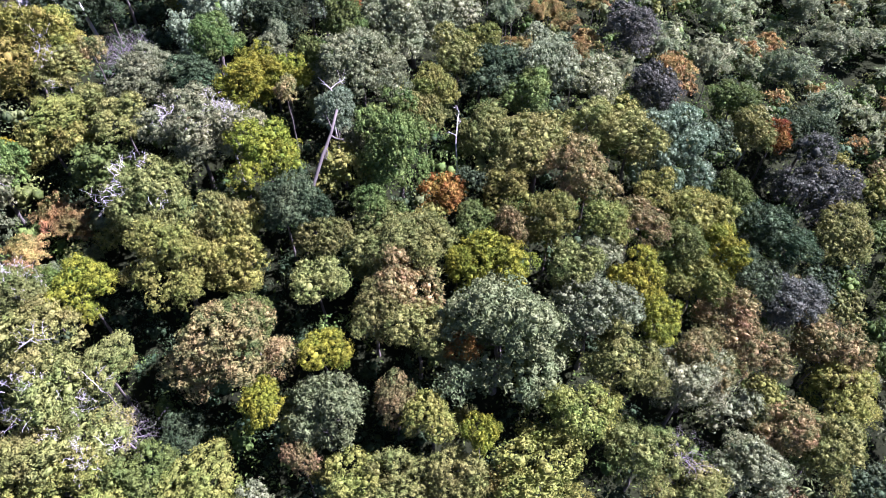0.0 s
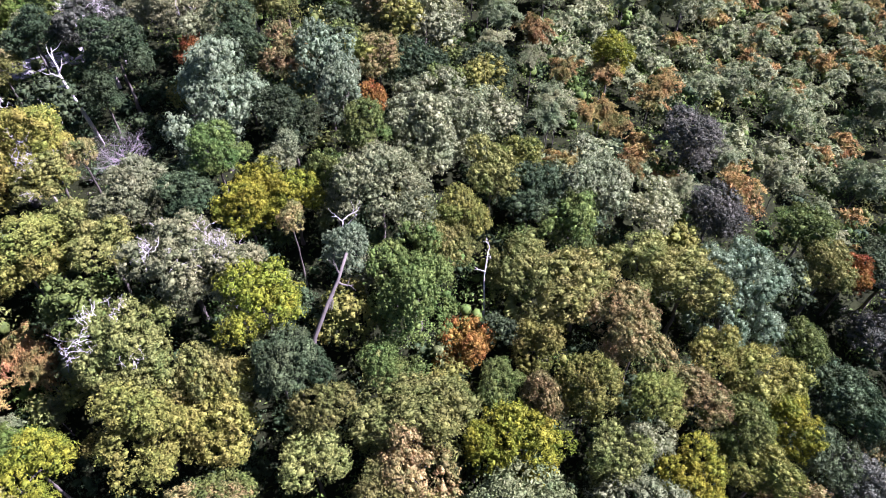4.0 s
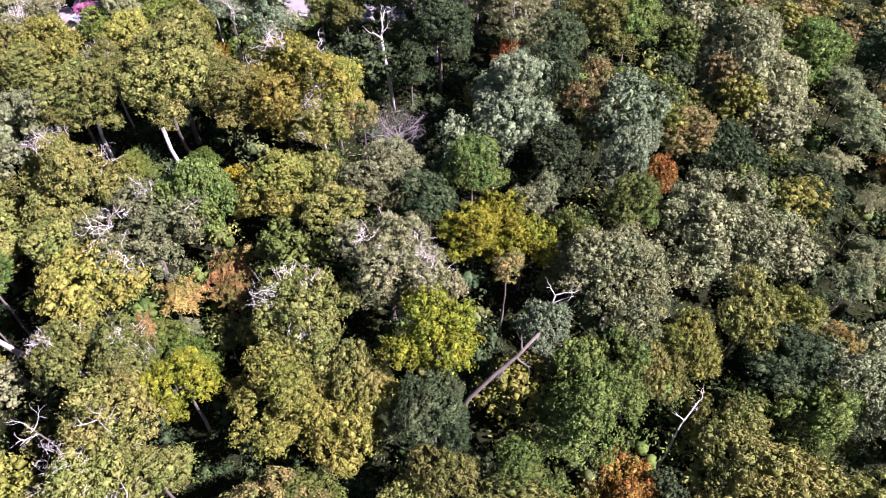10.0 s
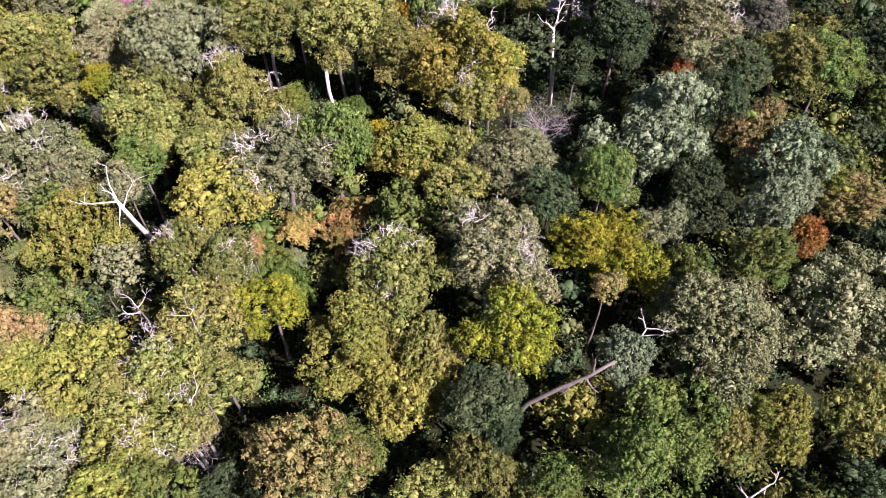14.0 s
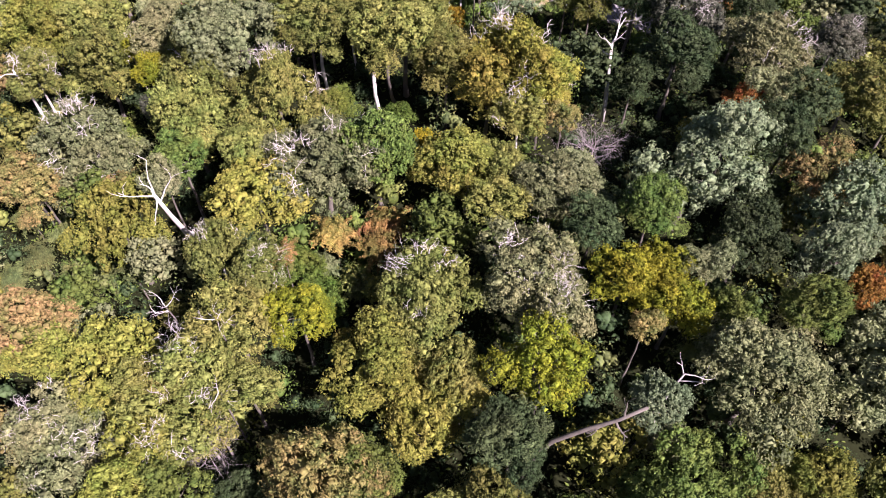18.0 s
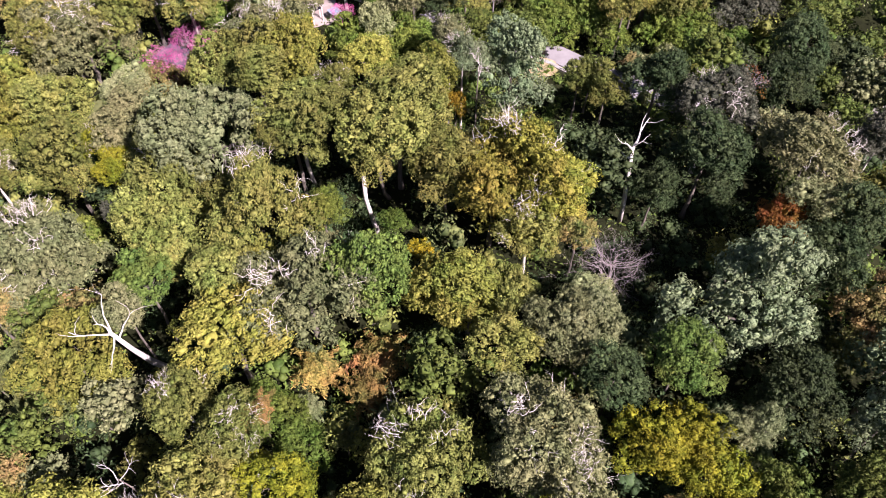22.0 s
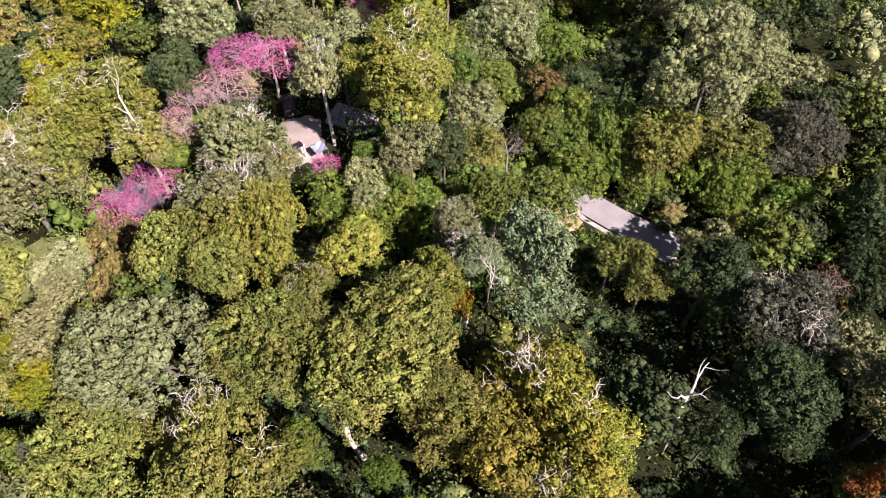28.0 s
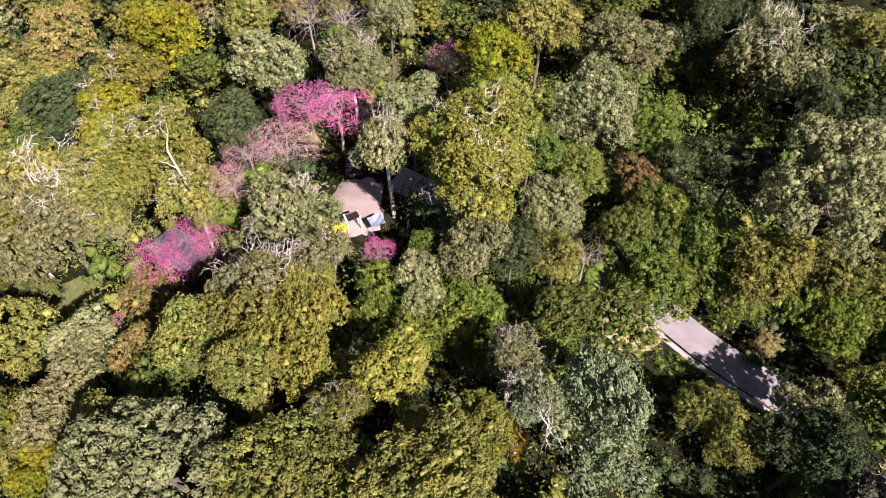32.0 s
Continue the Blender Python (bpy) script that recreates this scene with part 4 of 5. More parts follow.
spar("dead_tree", "pale forked dead limbs in a yellow-green canopy", [(-86, 22.8, land(-86, 23)), (-86.1, 22.9, 8.0), (-86, 22.6, 12.0)], 0.22,
     [(1.6, (-0.8, 0.2, 0.6), 2.6), (2, (0.6, 0.5, 0.7), 2.2), (1.8, (-0.2, -0.8, 0.7), 2.0)], WHITE, 29)
for x, y, z, turn in ((-65.2, 76.2, 20.4, 2), (-33.0, 32.0, 9.8, 4), (-75.0, 41.5, 15.0, 1), (-37.6, 34.2, 14.2, 3), (-42.4, 30.6, 13.5, 5)):
    c, s = math.cos(turn), math.sin(turn)
    spar("dead_tree", "bare white twisted limbs poking out of a crown", [(x, y, land(x, y)), (x, y, z - 3), (x + 0.3 * c, y + 0.3 * s, z)], 0.1,
         [(1.5, (c, s, 0.6), 2.0), (2, (-s, c, 0.6), 1.8), (1.8, (-c, -s, 0.5), 1.7), (2, (s, -c, 0.8), 1.5), (1.6, (-s, -c, 0.7), 1.6)], WHITE, 31 + turn, 0.9, 4, BARK)


# ---- road, yard and what stands there ----
def ribbon(name, centre, half, lift, material, thick=0.12, rows=None):
    """A paved strip along centre, laid on the land."""
    verts, faces = [], []
    pts = []
    for i in range(len(centre) - 1):
        a, b = Vector(centre[i]), Vector(centre[i + 1])
        n = max(1, int((b - a).length / 1.5))
        pts += [a.lerp(b, k / n) for k in range(n)]
    pts.append(Vector(centre[-1]))
    for i, p in enumerate(pts):
        ahead = (pts[min(i + 1, len(pts) - 1)] - pts[max(i - 1, 0)]).normalized()
        side = Vector((-ahead.y, ahead.x))
        z = max(land(*(p + side * k)) for k in (-half, 0, half)) + lift
        for k, dz in ((-half, -thick), (-half, 0), (half, 0), (half, -thick)):
            q = p + side * k
            verts.append((q.x, q.y, z + dz))
    for i in range(len(pts) - 1):
        for k in range(3):
            a = 4 * i + k
            faces.append((a, a + 1, a + 5, a + 4))
    return mesh_of(name, verts, faces, material)


ROAD = [(-60, 107), (-66, 103.3), (-70, 100.9), (-74, 98.9), (-78.4, 97.2), (-83, 94.2), (-88, 90), (-94, 84.5), (-99, 79.5), (-103.5, 75.5)]
road = new("road", ribbon("road", ROAD, 1.8, 0.25, CONCRETE, 0.6))
tagged(road, "pale worn concrete forest road", "road", kind="structure")
gutter = new("trim", ribbon("trim", [(x + 0.95, y - 2.25) for x, y in ROAD[1:6]], 0.28, 0.3, rough_stuff("damp_concrete", (0.20, 0.19, 0.18), (0.34, 0.32, 0.30), 0.7), 0.7))
tagged(gutter, "narrow grey concrete gutter beside the road", "gutter", kind="structure")


def patch(name, spots, lift, material, seed):
    """A flat patch of ground with an uneven rim, round several spots (x, y, radius)."""
    rng = np.random.default_rng(seed)
    cx, cy = sum(s[0] for s in spots) / len(spots), sum(s[1] for s in spots) / len(spots)
    rim = []
    for k in range(40):
        a = 2 * math.pi * k / 40
        reach = max((sx - cx) * math.cos(a) + (sy - cy) * math.sin(a) + r for sx, sy, r in spots) * rng.uniform(0.88, 1.08)
        rim.append(reach)
    verts, faces = [(cx, cy, land(cx, cy) + lift)], []
    for ring in range(1, 5):
        for k in range(40):
            a = 2 * math.pi * k / 40
            x, y = cx + rim[k] * ring / 4 * math.cos(a), cy + rim[k] * ring / 4 * math.sin(a)
            verts.append((x, y, land(x, y) + (lift if ring < 4 else -0.05)))
    for k in range(40):
        faces.append((0, 1 + k, 1 + (k + 1) % 40))
        for ring in range(3):
            a, b = 1 + ring * 40 + k, 1 + ring * 40 + (k + 1) % 40
            faces.append((a, a + 40, b + 40, b))
    return mesh_of(name, verts, faces, material, True)


yard = new("pavement", patch("pavement", [(-103.4, 70.8, 2.2), (-100.8, 70.4, 2.5), (-98.4, 69.7, 2.1)], 0.14, SAND, 4))
tagged(yard, "bare sandy yard in a forest clearing", "yard", kind="structure")
DRY = rough_stuff("dry_verge", (0.16, 0.12, 0.05), (0.42, 0.33, 0.20), 1.4, 1.0, 0.9)
verge = new("verge", patch("verge", [(-79.5, 94.2, 2.6), (-76.5, 93.2, 2.2), (-84, 94.5, 2.6)], 0.28, DRY, 6))
tagged(verge, "dry sandy grass verge beside the road", "verge", kind="structure")

GRASS = rough_stuff("dry_lawn_grass", (0.065, 0.090, 0.022), (0.150, 0.155, 0.052), 0.6, 1.0, 0.9)
lawn = new("lawn", patch("lawn", [(-103, 34, 4.6), (-100.3, 31.6, 3.6), (-105, 37.4, 3.2)], 0.12, GRASS, 8))
tagged(lawn, "small dry olive-green lawn in a clearing", "lawn", kind="structure")


def plain(name, colour, rough=0.5, metal=0.0):
    mat, nt, bsdf = shader(name)
    grain = node(nt, "ShaderNodeTexNoise", Scale=3.0, Detail=6.0)
    tone = nt.nodes.new("ShaderNodeMapRange")
    tone.inputs[3].default_value, tone.inputs[4].default_value = 0.7, 1.25
    hue = nt.nodes.new("ShaderNodeHueSaturation")
    hue.inputs["Color"].default_value = (*colour, 1)
    at = nt.nodes.new("ShaderNodeTexCoord")
    nt.links.new(at.outputs["Object"], grain.inputs["Vector"])
    nt.links.new(grain.outputs[0], tone.inputs[0])
    nt.links.new(tone.outputs[0], hue.inputs["Value"])
    nt.links.new(hue.outputs[0], bsdf.inputs["Base Color"])
    bsdf.inputs["Roughness"].default_value, bsdf.inputs["Metallic"].default_value = rough, metal
    bsdf.inputs["Specular IOR Level"].default_value = 0.1 if rough > 0.85 else 0.5
    return mat


def block(name, size, at, material, parent, bevel=0.02, label="", tilt=(0, 0, 0)):
    bm = bmesh.new()
    bmesh.ops.create_cube(bm, size=1)
    bmesh.ops.scale(bm, vec=size, verts=bm.verts)
    if bevel:
        bmesh.ops.bevel(bm, geom=bm.edges[:], offset=bevel, segments=2, affect="EDGES")
    me = bpy.data.meshes.new(name)
    bm.to_mesh(me)
    bm.free()
    me.materials.append(material)
    return part(name, me, parent, pose(*at, *tilt), label)


STEEL = plain("roof_steel", (0.10, 0.13, 0.15), 0.4, 0.6)
TARP = plain("grey_blue_tarpaulin", (0.17, 0.20, 0.27), 0.6)
DARK = plain("dark_shade_cloth", (0.014, 0.012, 0.015), 0.9)
POST = plain("white_paint", (0.72, 0.70, 0.68), 0.5)
YELLOW = plain("yellow_plastic", (0.75, 0.48, 0.01), 0.45)
PAINT = plain("dark_violet_car_paint", (0.030, 0.026, 0.045), 0.25, 0.3)
GLASS = plain("dark_window_glass", (0.02, 0.02, 0.025), 0.08)
RUBBER = plain("tyre_rubber", (0.02, 0.02, 0.02), 0.85)
CHROME = plain("pale_bumper", (0.55, 0.55, 0.56), 0.35, 0.4)
RED = plain("red_lamp", (0.35, 0.02, 0.02), 0.3)
TIMBER = plain("weathered_timber", (0.16, 0.11, 0.07), 0.8)

# the car in the shade of the trees
car = new("car")
car.matrix_basis = pose(-108.6, 71.5, land(-108.6, 71.5) + 0.02, 0, 0, 166)
tagged(car, "dark parked car with a pale rear bumper in shade", "car")


def profile(name, outline, width, material, parent, inset=0.0, label=""):
    """A body drawn from its side outline, narrowed at the top by inset."""
    high = max(z for _, z in outline)
    verts, faces, n = [], [], len(outline)
    for side in (-1, 1):
        for x, z in outline:
            verts.append((x, side * (width / 2 - inset * max(0, z / high) ** 2), z))
    faces += [tuple(range(n - 1, -1, -1)), tuple(range(n, 2 * n))]
    faces += [(i, (i + 1) % n, n + (i + 1) % n, n + i) for i in range(n)]
    bm = bmesh.new()
    bv = [bm.verts.new(v) for v in verts]
    for f in faces:
        bm.faces.new([bv[i] for i in f])
    bmesh.ops.bevel(bm, geom=bm.edges[:], offset=0.05, segments=2, affect="EDGES")
    bmesh.ops.recalc_face_normals(bm, faces=bm.faces[:])
    me = bpy.data.meshes.new(name)
    bm.to_mesh(me)
    bm.free()
    me.materials.append(material)
    return part(name, me, parent, Matrix(), label)


profile("body", [(-2.1, 0.35), (-2.15, 0.8), (-1.95, 1.0), (1.0, 0.98), (2.05, 0.85), (2.15, 0.4)], 1.76, PAINT, car, 0.06)
profile("cabin", [(-1.95, 0.95), (-1.7, 1.5), (0.3, 1.55), (1.1, 0.95)], 1.6, GLASS, car, 0.16, "dark windows")
block("roof", (1.8, 1.28, 0.06), (-0.7, 0, 1.56), PAINT, car, 0.03)
block("bumper", (0.16, 1.72, 0.22), (-2.16, 0, 0.52), CHROME, car, 0.06, "pale rear bumper")
for side in (-1, 1):
    block("tail_lamp", (0.06, 0.2, 0.22), (-2.14, side * 0.72, 0.82), RED, car, 0.02)
    for x in (-1.35, 1.4):
        verts, faces = [], []
        tube(verts, faces, [(x, side * 0.68, 0.33), (x, side * 0.9, 0.33)], [0.33, 0.33], 18)
        wheel = part("wheel", mesh_of("wheel", verts, faces, RUBBER), car, Matrix())
        verts, faces = [], []
        tube(verts, faces, [(x, side * 0.86, 0.33), (x, side * 0.91, 0.33)], [0.2, 0.18], 14)
        part("rim", mesh_of("rim", verts, faces, CHROME), wheel, Matrix(), "grey wheel rim")

# the open shelter with a dark cloth and white posts
zc = land(-97.2, 70.2)
shelter = new("shelter")
shelter.matrix_basis = pose(-97.6, 69.0, zc, 0, 0, 8)
tagged(shelter, "small open shelter with dark cloth and white posts", "shelter")
block("roof_cloth", (0.9, 1.5, 0.05), (0, 0, 2.1), DARK, shelter, 0.02, "dark shade cloth", (0, 5, 0))
for x in (-0.45, 0.45):
    for y in (-0.75, 0.75):
        block("post", (0.12, 0.12, 2.25), (x, y, 1.12), POST, shelter, 0.015)
block("beam", (1.1, 0.2, 0.14), (0, -0.75, 2.2), POST, shelter, 0.02, "white beam")
block("rail", (0.1, 1.6, 0.1), (-0.45, 0, 2.2), TIMBER, shelter, 0.01)
canopy = new("tarpaulin")
canopy.matrix_basis = pose(-96.7, 71.4, zc, 0, 0, 10) @ Matrix.Diagonal((0.62, 0.62, 0.8, 1))
tagged(canopy, "sagging grey-blue tarpaulin on poles beside a shelter", "tarpaulin")
bm = bmesh.new()
bmesh.ops.create_grid(bm, x_segments=8, y_segments=8, size=1.25)
for v in bm.verts:
    v.co.z = 1.9 - 0.35 * (1 - (v.co.x / 1.25) ** 2) * (1 - (v.co.y / 1.25) ** 2) + 0.06 * math.sin(5 * v.co.x + 3 * v.co.y)
bmesh.ops.solidify(bm, geom=bm.faces[:], thickness=0.03)
me = bpy.data.meshes.new("sheet")
bm.to_mesh(me)
bm.free()
me.materials.append(TARP)
part("sheet", me, canopy, Matrix())
for x in (-1.2, 1.2):
    for y in (-1.2, 1.2):
        block("pole", (0.07, 0.07, 1.95), (x, y, 0.95), TIMBER, canopy, 0.01)
tank = new("water_tank")
tank.matrix_basis = pose(-97.5, 67.4, land(-97.5, 67.4))
tagged(tank, "rounded yellow plastic water tank with ribs", "tank")
verts, faces = [], []
rings = [(0.0, 0.75), (0.15, 0.82)] + [(0.3 + 0.12 * i, 0.85 if i % 2 else 0.8) for i in range(8)] + [(1.32, 0.72), (1.48, 0.45)]
tube(verts, faces, [(0, 0, z) for z, _ in rings], [r for _, r in rings], 22)
tank_body = part("tank_body", mesh_of("tank_body", verts, faces, YELLOW, True), tank, Matrix())
verts, faces = [], []
tube(verts, faces, [(0, 0, 1.46), (0, 0, 1.6)], [0.24, 0.22], 14)
part("lid", mesh_of("lid", verts, faces, YELLOW), tank, Matrix())

# the shed under the cherry trees
zs = land(-104, 49.6)
shed = new("shed")
shed.matrix_basis = pose(-103.8, 49.9, zs, 0, 0, 38)
tagged(shed, "small shed with a dark grey-blue corrugated roof", "shed")
verts, faces = [], []
for i in range(41):
    x = -3.2 + 0.16 * i
    z = 0.035 if i % 2 else 0.0
    verts += [(x, -2.1, 3.5 + z), (x, 2.1, 2.8 + z), (x, 2.1, 2.74 + z), (x, -2.1, 3.44 + z)]
for i in range(40):
    a = 4 * i
    faces += [(a, a + 4, a + 5, a + 1), (a + 3, a + 2, a + 6, a + 7), (a + 1, a + 5, a + 6, a + 2), (a, a + 3, a + 7, a + 4)]
part("roof", mesh_of("roof", verts, faces, STEEL), shed, Matrix(), "dark grey-blue corrugated roof")
for x in (-2.9, 2.9):
    block("wall", (0.1, 3.7, 2.9), (x, 0, 1.38), TIMBER, shed, 0.01)
block("wall", (5.7, 0.1, 2.7), (0, 1.8, 1.3), TIMBER, shed, 0.01)
block("wall", (5.7, 0.1, 3.2), (0, -1.8, 1.55), TIMBER, shed, 0.01)
block("door", (0.9, 0.06, 2.0), (1.0, -1.88, 1.0), DARK, shed, 0.01, "dark door")


# ---- the rest of the forest: shrubs and young trees in the gaps, too many to count ----
standing = [(o.location.x, o.location.y, max(c.matrix_basis.to_scale().x for c in o.children if c.name.startswith("crown")) * 4)
            for o in scene.objects if o.parent is None and any(c.name.startswith("crown") for c in o.children)]
OPEN = [(-76 + 0.69 * k, 98 - 0.72 * k, 3.4) for k in (2.5, 5, 7.5, 10, 12.5, 15)] + [(-71 + 0.69 * k, 100 - 0.72 * k, 2.6) for k in (2.5, 5)]
OPEN += [(-76 + 0.94 * k, 98 + 0.34 * k, 2.8) for k in (3, 6, 9)] + [(-99 + 0.94 * k, 71 + 0.34 * k, 2.8) for k in (3, 6)]
OPEN += [(-73 + 0.94 * k, 99.5 + 0.34 * k, 2.8) for k in (3, 6, 9, 12)] + [(-70 + 0.94 * k, 100.9 + 0.34 * k, 2.6) for k in (3, 6, 9)]
OPEN += [(-102 + k, 51.3 + 0.16 * k, 3.6) for k in (0, 3, 6, 8)] + [(-109.5 + k, 70.5 - 0.1 * k, 2.6) for k in (0, 3, 6)]
OPEN += [(-99 + k, 70.5 - 0.18 * k, 3.6) for k in (3, 6, 8)]
OPEN += [(-70, 100.9, 2.6), (-73, 99.4, 3.0), (-76, 98.2, 3.0), (-78.5, 96.8, 2.6), (-77, 94.5, 2.4), (-80, 94.5, 2.4), (-102.5, 71.5, 5.2), (-99, 70.5, 4.5), (-96, 70, 3.5), (-106, 71, 3.4), (-104, 50, 3.6)]

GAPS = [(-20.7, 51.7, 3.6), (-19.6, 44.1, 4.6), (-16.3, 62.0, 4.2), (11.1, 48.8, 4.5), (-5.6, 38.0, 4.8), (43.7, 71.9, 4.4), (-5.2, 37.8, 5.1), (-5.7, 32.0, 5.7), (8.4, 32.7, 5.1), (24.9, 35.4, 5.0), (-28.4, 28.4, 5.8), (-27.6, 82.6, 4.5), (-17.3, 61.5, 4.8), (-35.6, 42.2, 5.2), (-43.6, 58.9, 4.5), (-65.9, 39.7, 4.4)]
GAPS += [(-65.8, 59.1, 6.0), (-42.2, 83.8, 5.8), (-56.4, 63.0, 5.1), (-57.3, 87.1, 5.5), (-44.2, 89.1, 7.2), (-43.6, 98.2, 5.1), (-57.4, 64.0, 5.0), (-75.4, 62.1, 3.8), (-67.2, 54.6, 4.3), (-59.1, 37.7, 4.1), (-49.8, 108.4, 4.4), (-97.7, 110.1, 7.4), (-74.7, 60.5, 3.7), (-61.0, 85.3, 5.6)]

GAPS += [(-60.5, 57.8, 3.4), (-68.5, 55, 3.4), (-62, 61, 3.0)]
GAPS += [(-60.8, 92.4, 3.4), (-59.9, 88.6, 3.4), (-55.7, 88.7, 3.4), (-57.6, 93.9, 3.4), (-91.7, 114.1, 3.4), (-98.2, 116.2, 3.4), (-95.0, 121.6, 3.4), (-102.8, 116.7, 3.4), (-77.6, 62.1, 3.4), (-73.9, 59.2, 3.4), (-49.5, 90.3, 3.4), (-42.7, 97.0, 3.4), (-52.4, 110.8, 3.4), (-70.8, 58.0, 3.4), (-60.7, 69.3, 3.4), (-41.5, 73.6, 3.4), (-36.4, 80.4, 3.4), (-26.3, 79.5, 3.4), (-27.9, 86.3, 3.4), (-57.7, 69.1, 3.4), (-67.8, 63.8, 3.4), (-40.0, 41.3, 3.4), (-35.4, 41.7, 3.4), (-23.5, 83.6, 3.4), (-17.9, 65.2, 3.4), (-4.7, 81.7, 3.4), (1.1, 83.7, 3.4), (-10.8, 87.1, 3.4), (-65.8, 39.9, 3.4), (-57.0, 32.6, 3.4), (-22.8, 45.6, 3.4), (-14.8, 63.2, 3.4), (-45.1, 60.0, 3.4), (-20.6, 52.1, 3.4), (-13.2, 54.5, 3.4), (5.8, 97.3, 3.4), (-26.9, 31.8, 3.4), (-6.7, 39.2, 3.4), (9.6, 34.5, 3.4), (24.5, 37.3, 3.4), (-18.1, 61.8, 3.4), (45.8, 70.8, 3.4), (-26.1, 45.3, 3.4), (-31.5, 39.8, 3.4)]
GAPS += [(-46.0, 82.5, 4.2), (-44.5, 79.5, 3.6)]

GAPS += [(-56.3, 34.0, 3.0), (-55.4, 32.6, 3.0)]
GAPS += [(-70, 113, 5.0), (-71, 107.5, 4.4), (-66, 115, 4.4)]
OPEN += [(-103 + 0.92 * k, 34 + 0.4 * k, 3.8) for k in (-2, 0, 4, 8)] + [(-100.3, 31.6, 3.4), (-105, 37.4, 3.0)]


def woods(name, label, colours, rows, meshes):
    """Joins many crowns into one mesh: rows of x, y, z, size, turn, colour."""
    co, mats, loops, smooth, total = [], [], [], [], 0
    for x, y, z, k, turn, c in rows:
        me = meshes[int(abs(x * 7 + y * 3)) % len(meshes)]
        v, f, g = np.empty(len(me.vertices) * 3, np.float32), np.empty(len(me.loops), np.int32), np.empty(len(me.polygons), bool)
        me.vertices.foreach_get("co", v)
        me.loops.foreach_get("vertex_index", f)
        me.polygons.foreach_get("use_smooth", g)
        v = v.reshape(-1, 3) * k
        a, b = math.cos(turn), math.sin(turn)
        co.append(np.stack([v[:, 0] * a - v[:, 1] * b + x, v[:, 0] * b + v[:, 1] * a + y, v[:, 2] + z], 1))
        loops.append(f + total)
        smooth.append(g)
        total += len(v)
        mats.append(np.full(len(me.polygons), c, np.int32))
    me = quad_mesh(name, np.concatenate(co), np.concatenate(loops), np.concatenate(smooth))
    mats = np.concatenate(mats)
    me.materials.clear()
    for c in colours:
        me.materials.append(LEAF[c])
    me.polygons.foreach_set("material_index", mats)
    me.update(calc_edges=True)
    return tagged(new(name, me), label, "undergrowth", kind="stuff")


low = [crown_mesh("low", 200 + i, 5, 40, 8, 0.32, 0.9, 0.15, 0.5, 0.28, 4.0, 0.5, spacing=1.3) for i in range(4)]
high = [crown_mesh("high", 210 + i, 9, 60, 15, 0.24, 0.95, 0.1, 0.42, 0.2, 4.0, 0.45, spacing=1.1) for i in range(4)]
plumes = [plume_mesh("plume", 220 + i, 20, 44, 0.28, 4.0, 1.2, 0.9) for i in range(4)]
shrubs, young, far, grove = [], [], [], []
y = 2.0
while y < 212:
    x = -176.0
    while x < 130:
        px, py = x + dice.uniform(-1.7, 1.7), y + dice.uniform(-1.7, 1.7)
        near = min(((px - a) ** 2 + (py - b) ** 2) ** 0.5 - c for a, b, c in standing)
        clear = all((px - a) ** 2 + (py - b) ** 2 > c * c for a, b, c in OPEN)
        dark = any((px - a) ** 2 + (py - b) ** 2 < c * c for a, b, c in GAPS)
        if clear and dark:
            # Gap shrubs all take the darkest leaves, so the gap's shade is in their colour.
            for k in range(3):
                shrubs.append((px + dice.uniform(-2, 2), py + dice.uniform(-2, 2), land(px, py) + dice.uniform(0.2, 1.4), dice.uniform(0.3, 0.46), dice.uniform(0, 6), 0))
        elif clear and near > 0.2 and px > 4 and 82 < py < 160 and near < 65:
            grove.append((px, py, land(px, py) + dice.uniform(5, 8), dice.uniform(0.65, 0.95), dice.uniform(0, 6), dice.choice((0, 0, 0, 1, 1, 2))))
            shrubs.append((px + 1.9, py + 1.9, land(px, py) + dice.uniform(1, 4), dice.uniform(0.5, 0.75), dice.uniform(0, 6), dice.choice((1, 3, 4))))
        elif clear and near > 1.6 and near < 105 and all((px - a[0]) ** 2 + (py - a[1]) ** 2 > (17 if near < 14 else 24) for a in young + far) and not (-125 < px < -84 and 24 < py < 130):
            # Beyond y 88 the darker mix stands in for crowns on their shaded side.
            (young if near < 14 else far).append((px, py, land(px, py) + dice.uniform(7, 10.5), dice.uniform(0.65, 0.95), dice.uniform(0, 6), dice.choice((0, 1, 2, 3, 4, 5) if py < 88 or px > -20 else (1, 1, 2, 2, 4))))
        elif clear and near > -0.3 and near < 14 and px > -82 and dice.random() < 0.2:
            young.append((px, py, land(px, py) + dice.uniform(5.0, 8.5), dice.uniform(0.42, 0.6), dice.uniform(0, 6), dice.choice((0, 1, 1, 2, 3, 4, 5))))
        elif clear and -1.6 < near < 22:
            bushy = -125 < px < -75 and 78 < py < 130
            shrubs.append((px, py, land(px, py) + dice.uniform(1.2, 3.0 if bushy else 6.5), dice.uniform(0.5, 0.8), dice.uniform(0, 6), dice.choice((1, 4, 5, 6, 6)) if bushy else dice.randrange(6)))
        x += 3.9
    y += 3.9
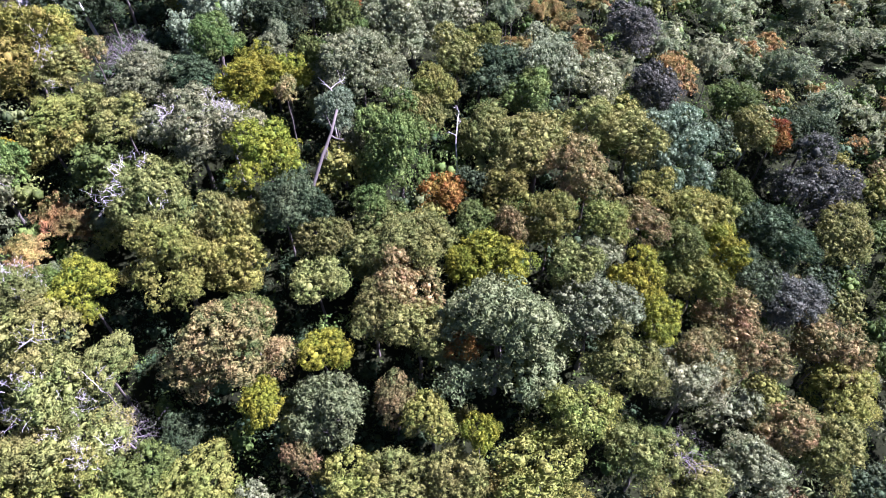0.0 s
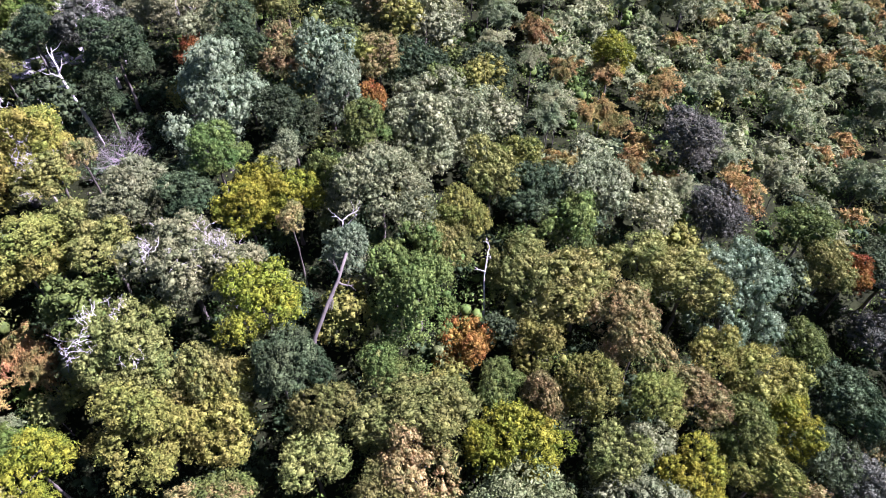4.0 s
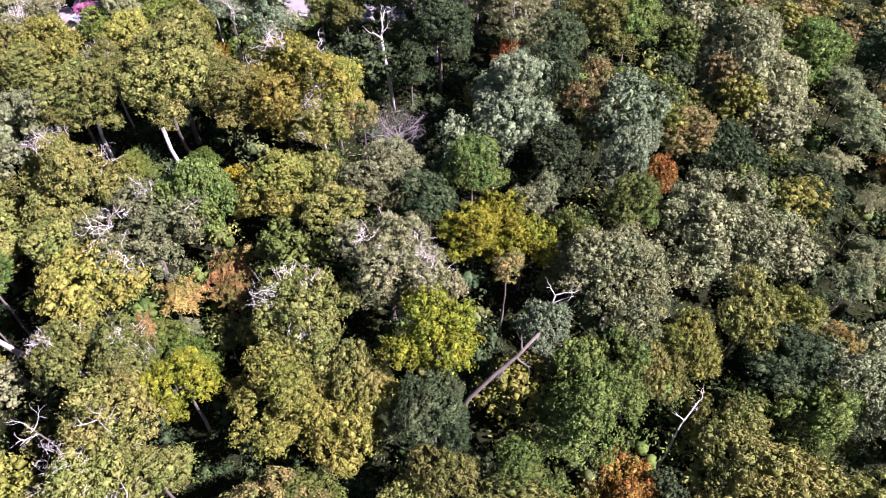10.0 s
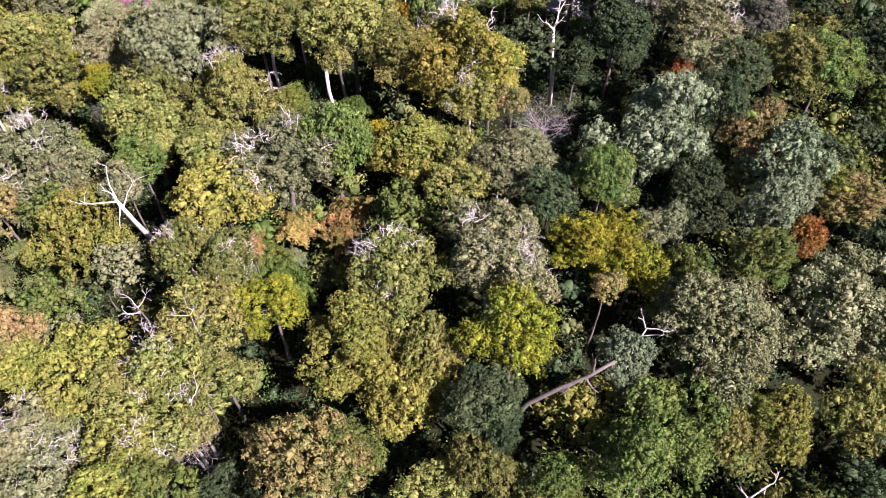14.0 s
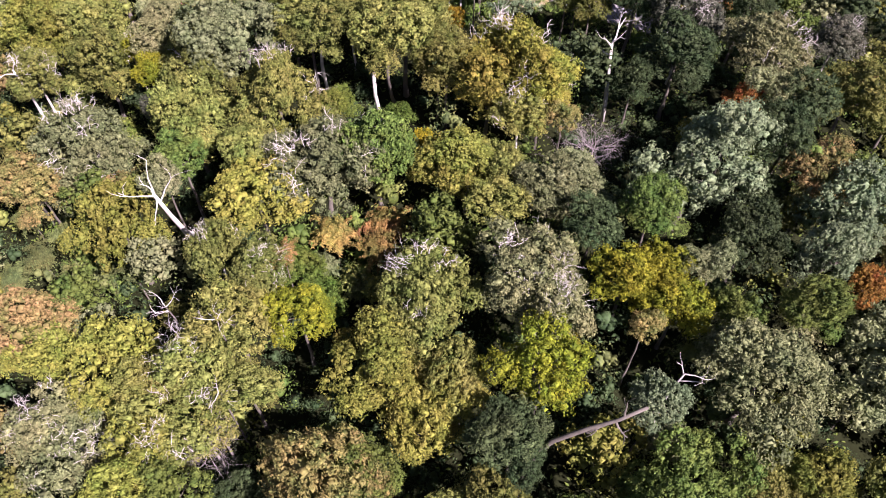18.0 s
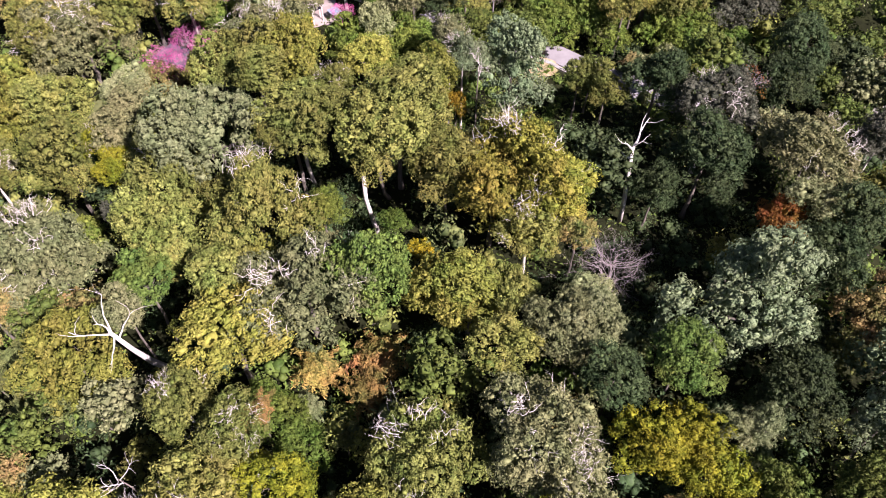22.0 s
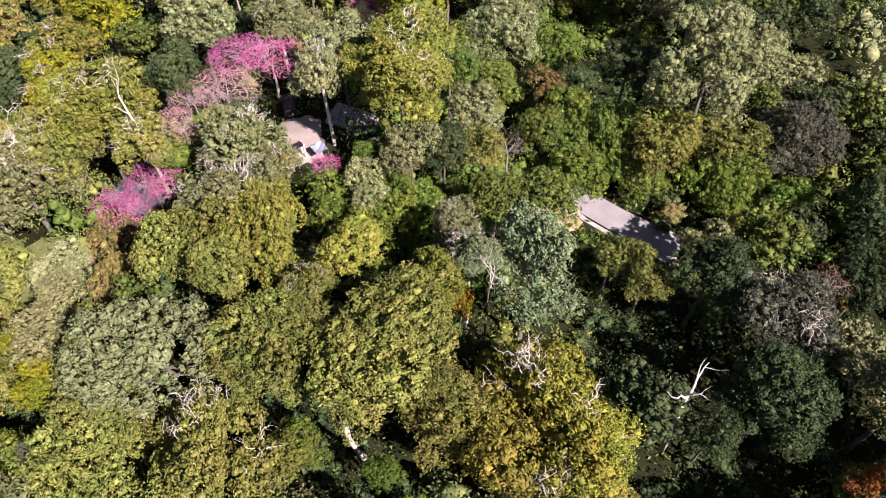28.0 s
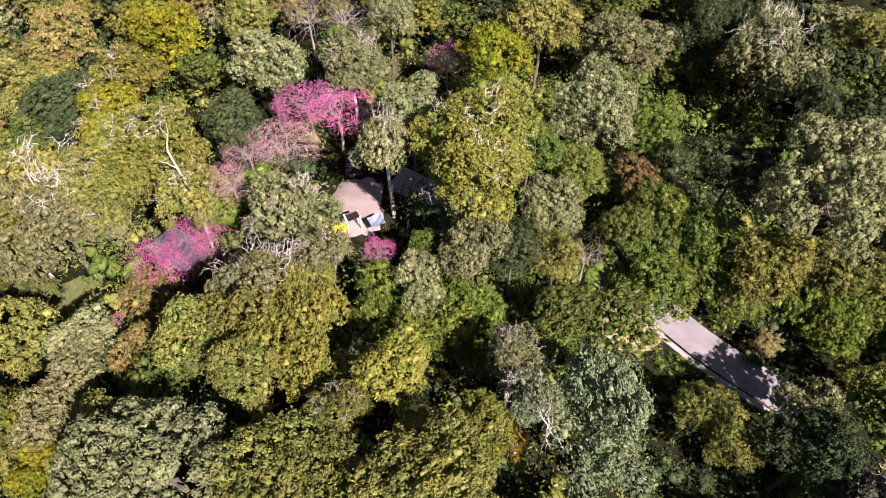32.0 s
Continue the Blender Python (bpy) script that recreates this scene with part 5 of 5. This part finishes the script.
for a, b, c in standing:
    for k in range(int(c * 0.9)):
        turn = dice.uniform(0, 6.3)
        px, py = a + math.cos(turn) * c * 0.95, b + math.sin(turn) * c * 0.95
        if all((px - e) ** 2 + (py - f) ** 2 > (g + 2) ** 2 for e, f, g in OPEN + GAPS) and -110 < px < 40 and 20 < py < 115 and (px < -60 or py < 74 or dice.random() < 0.35):
            shrubs.append((px, py, land(px, py) + dice.uniform(0.8, 4.5), dice.uniform(0.36, 0.55), dice.uniform(0, 6), dice.choice((0, 1, 3, 4, 6) if px < -30 else (0, 0, 2, 4))))
for a, b, c in OPEN:
    for k in range(16):
        px, py = a + dice.uniform(-c, c), b + dice.uniform(-c, c)
        on_road = min((px - (u + (m - u) * q)) ** 2 + (py - (v + (w - v) * q)) ** 2 for (u, v), (m, w) in zip(ROAD, ROAD[1:]) for q in (0, 0.25, 0.5, 0.75, 1)) < 9.5
        in_yard = (px + 101) ** 2 + (py - 71.5) ** 2 < 42 or (px + 108.6) ** 2 + (py - 71.5) ** 2 < 9 or (px + 103.8) ** 2 + (py - 49.9) ** 2 < 12 or (px + 103) ** 2 + (py - 34) ** 2 < 34
        if not on_road and not in_yard:
            shrubs.append((px, py, land(px, py) + dice.uniform(0.0, 0.3), dice.uniform(0.1, 0.2), dice.uniform(0, 6), dice.choice((1, 4, 4, 5, 6, 6))))
woods("undergrowth", "dark green shrubs and young growth, gap shade put in leaf colour", ["deep", "green", "deep", "fern", "green", "olive", "fresh"], shrubs, low)
woods("young_woodland", "mixed green and ochre young trees filling the canopy", ["olive", "green", "deep", "tan", "sage", "ochre"], young, high)
woods("far_woodland", "mixed green forest stretching beyond the flight", ["olive", "green", "deep", "tan", "sage", "ochre"], far, low)
woods("bamboo_grove", "pale green and dry bamboo plumes on the slope", ["bamboo", "straw", "sage"], grove, plumes)

# herbs and ferns on the forest floor
rng = np.random.default_rng(77)
spots = rng.uniform((-135, 8), (70, 140), (36000, 2))
spots = np.array([(x, y) for x, y in spots if all((x - a) ** 2 + (y - b) ** 2 > 6.0 for a, b in
                  ((-70, 100.9), (-72, 99.9), (-74, 98.9), (-76, 98.1), (-78.4, 97.2), (-103, 71.5), (-100, 70.5), (-101.5, 73.5), (-98, 70)))])
places = np.array([(x, y, land(x, y) + rng.uniform(0.1, 0.8)) for x, y in spots])
herbs = leaf_mesh("herbs", places, np.tile((0, 0, 1.0), (len(places), 1)), 0.27, rng, 1.8, 0.5)
herbs.materials[0] = LEAF["green"]
tagged(new("herbs", herbs), "green herbs and ferns covering the forest floor", "herbs", kind="stuff")
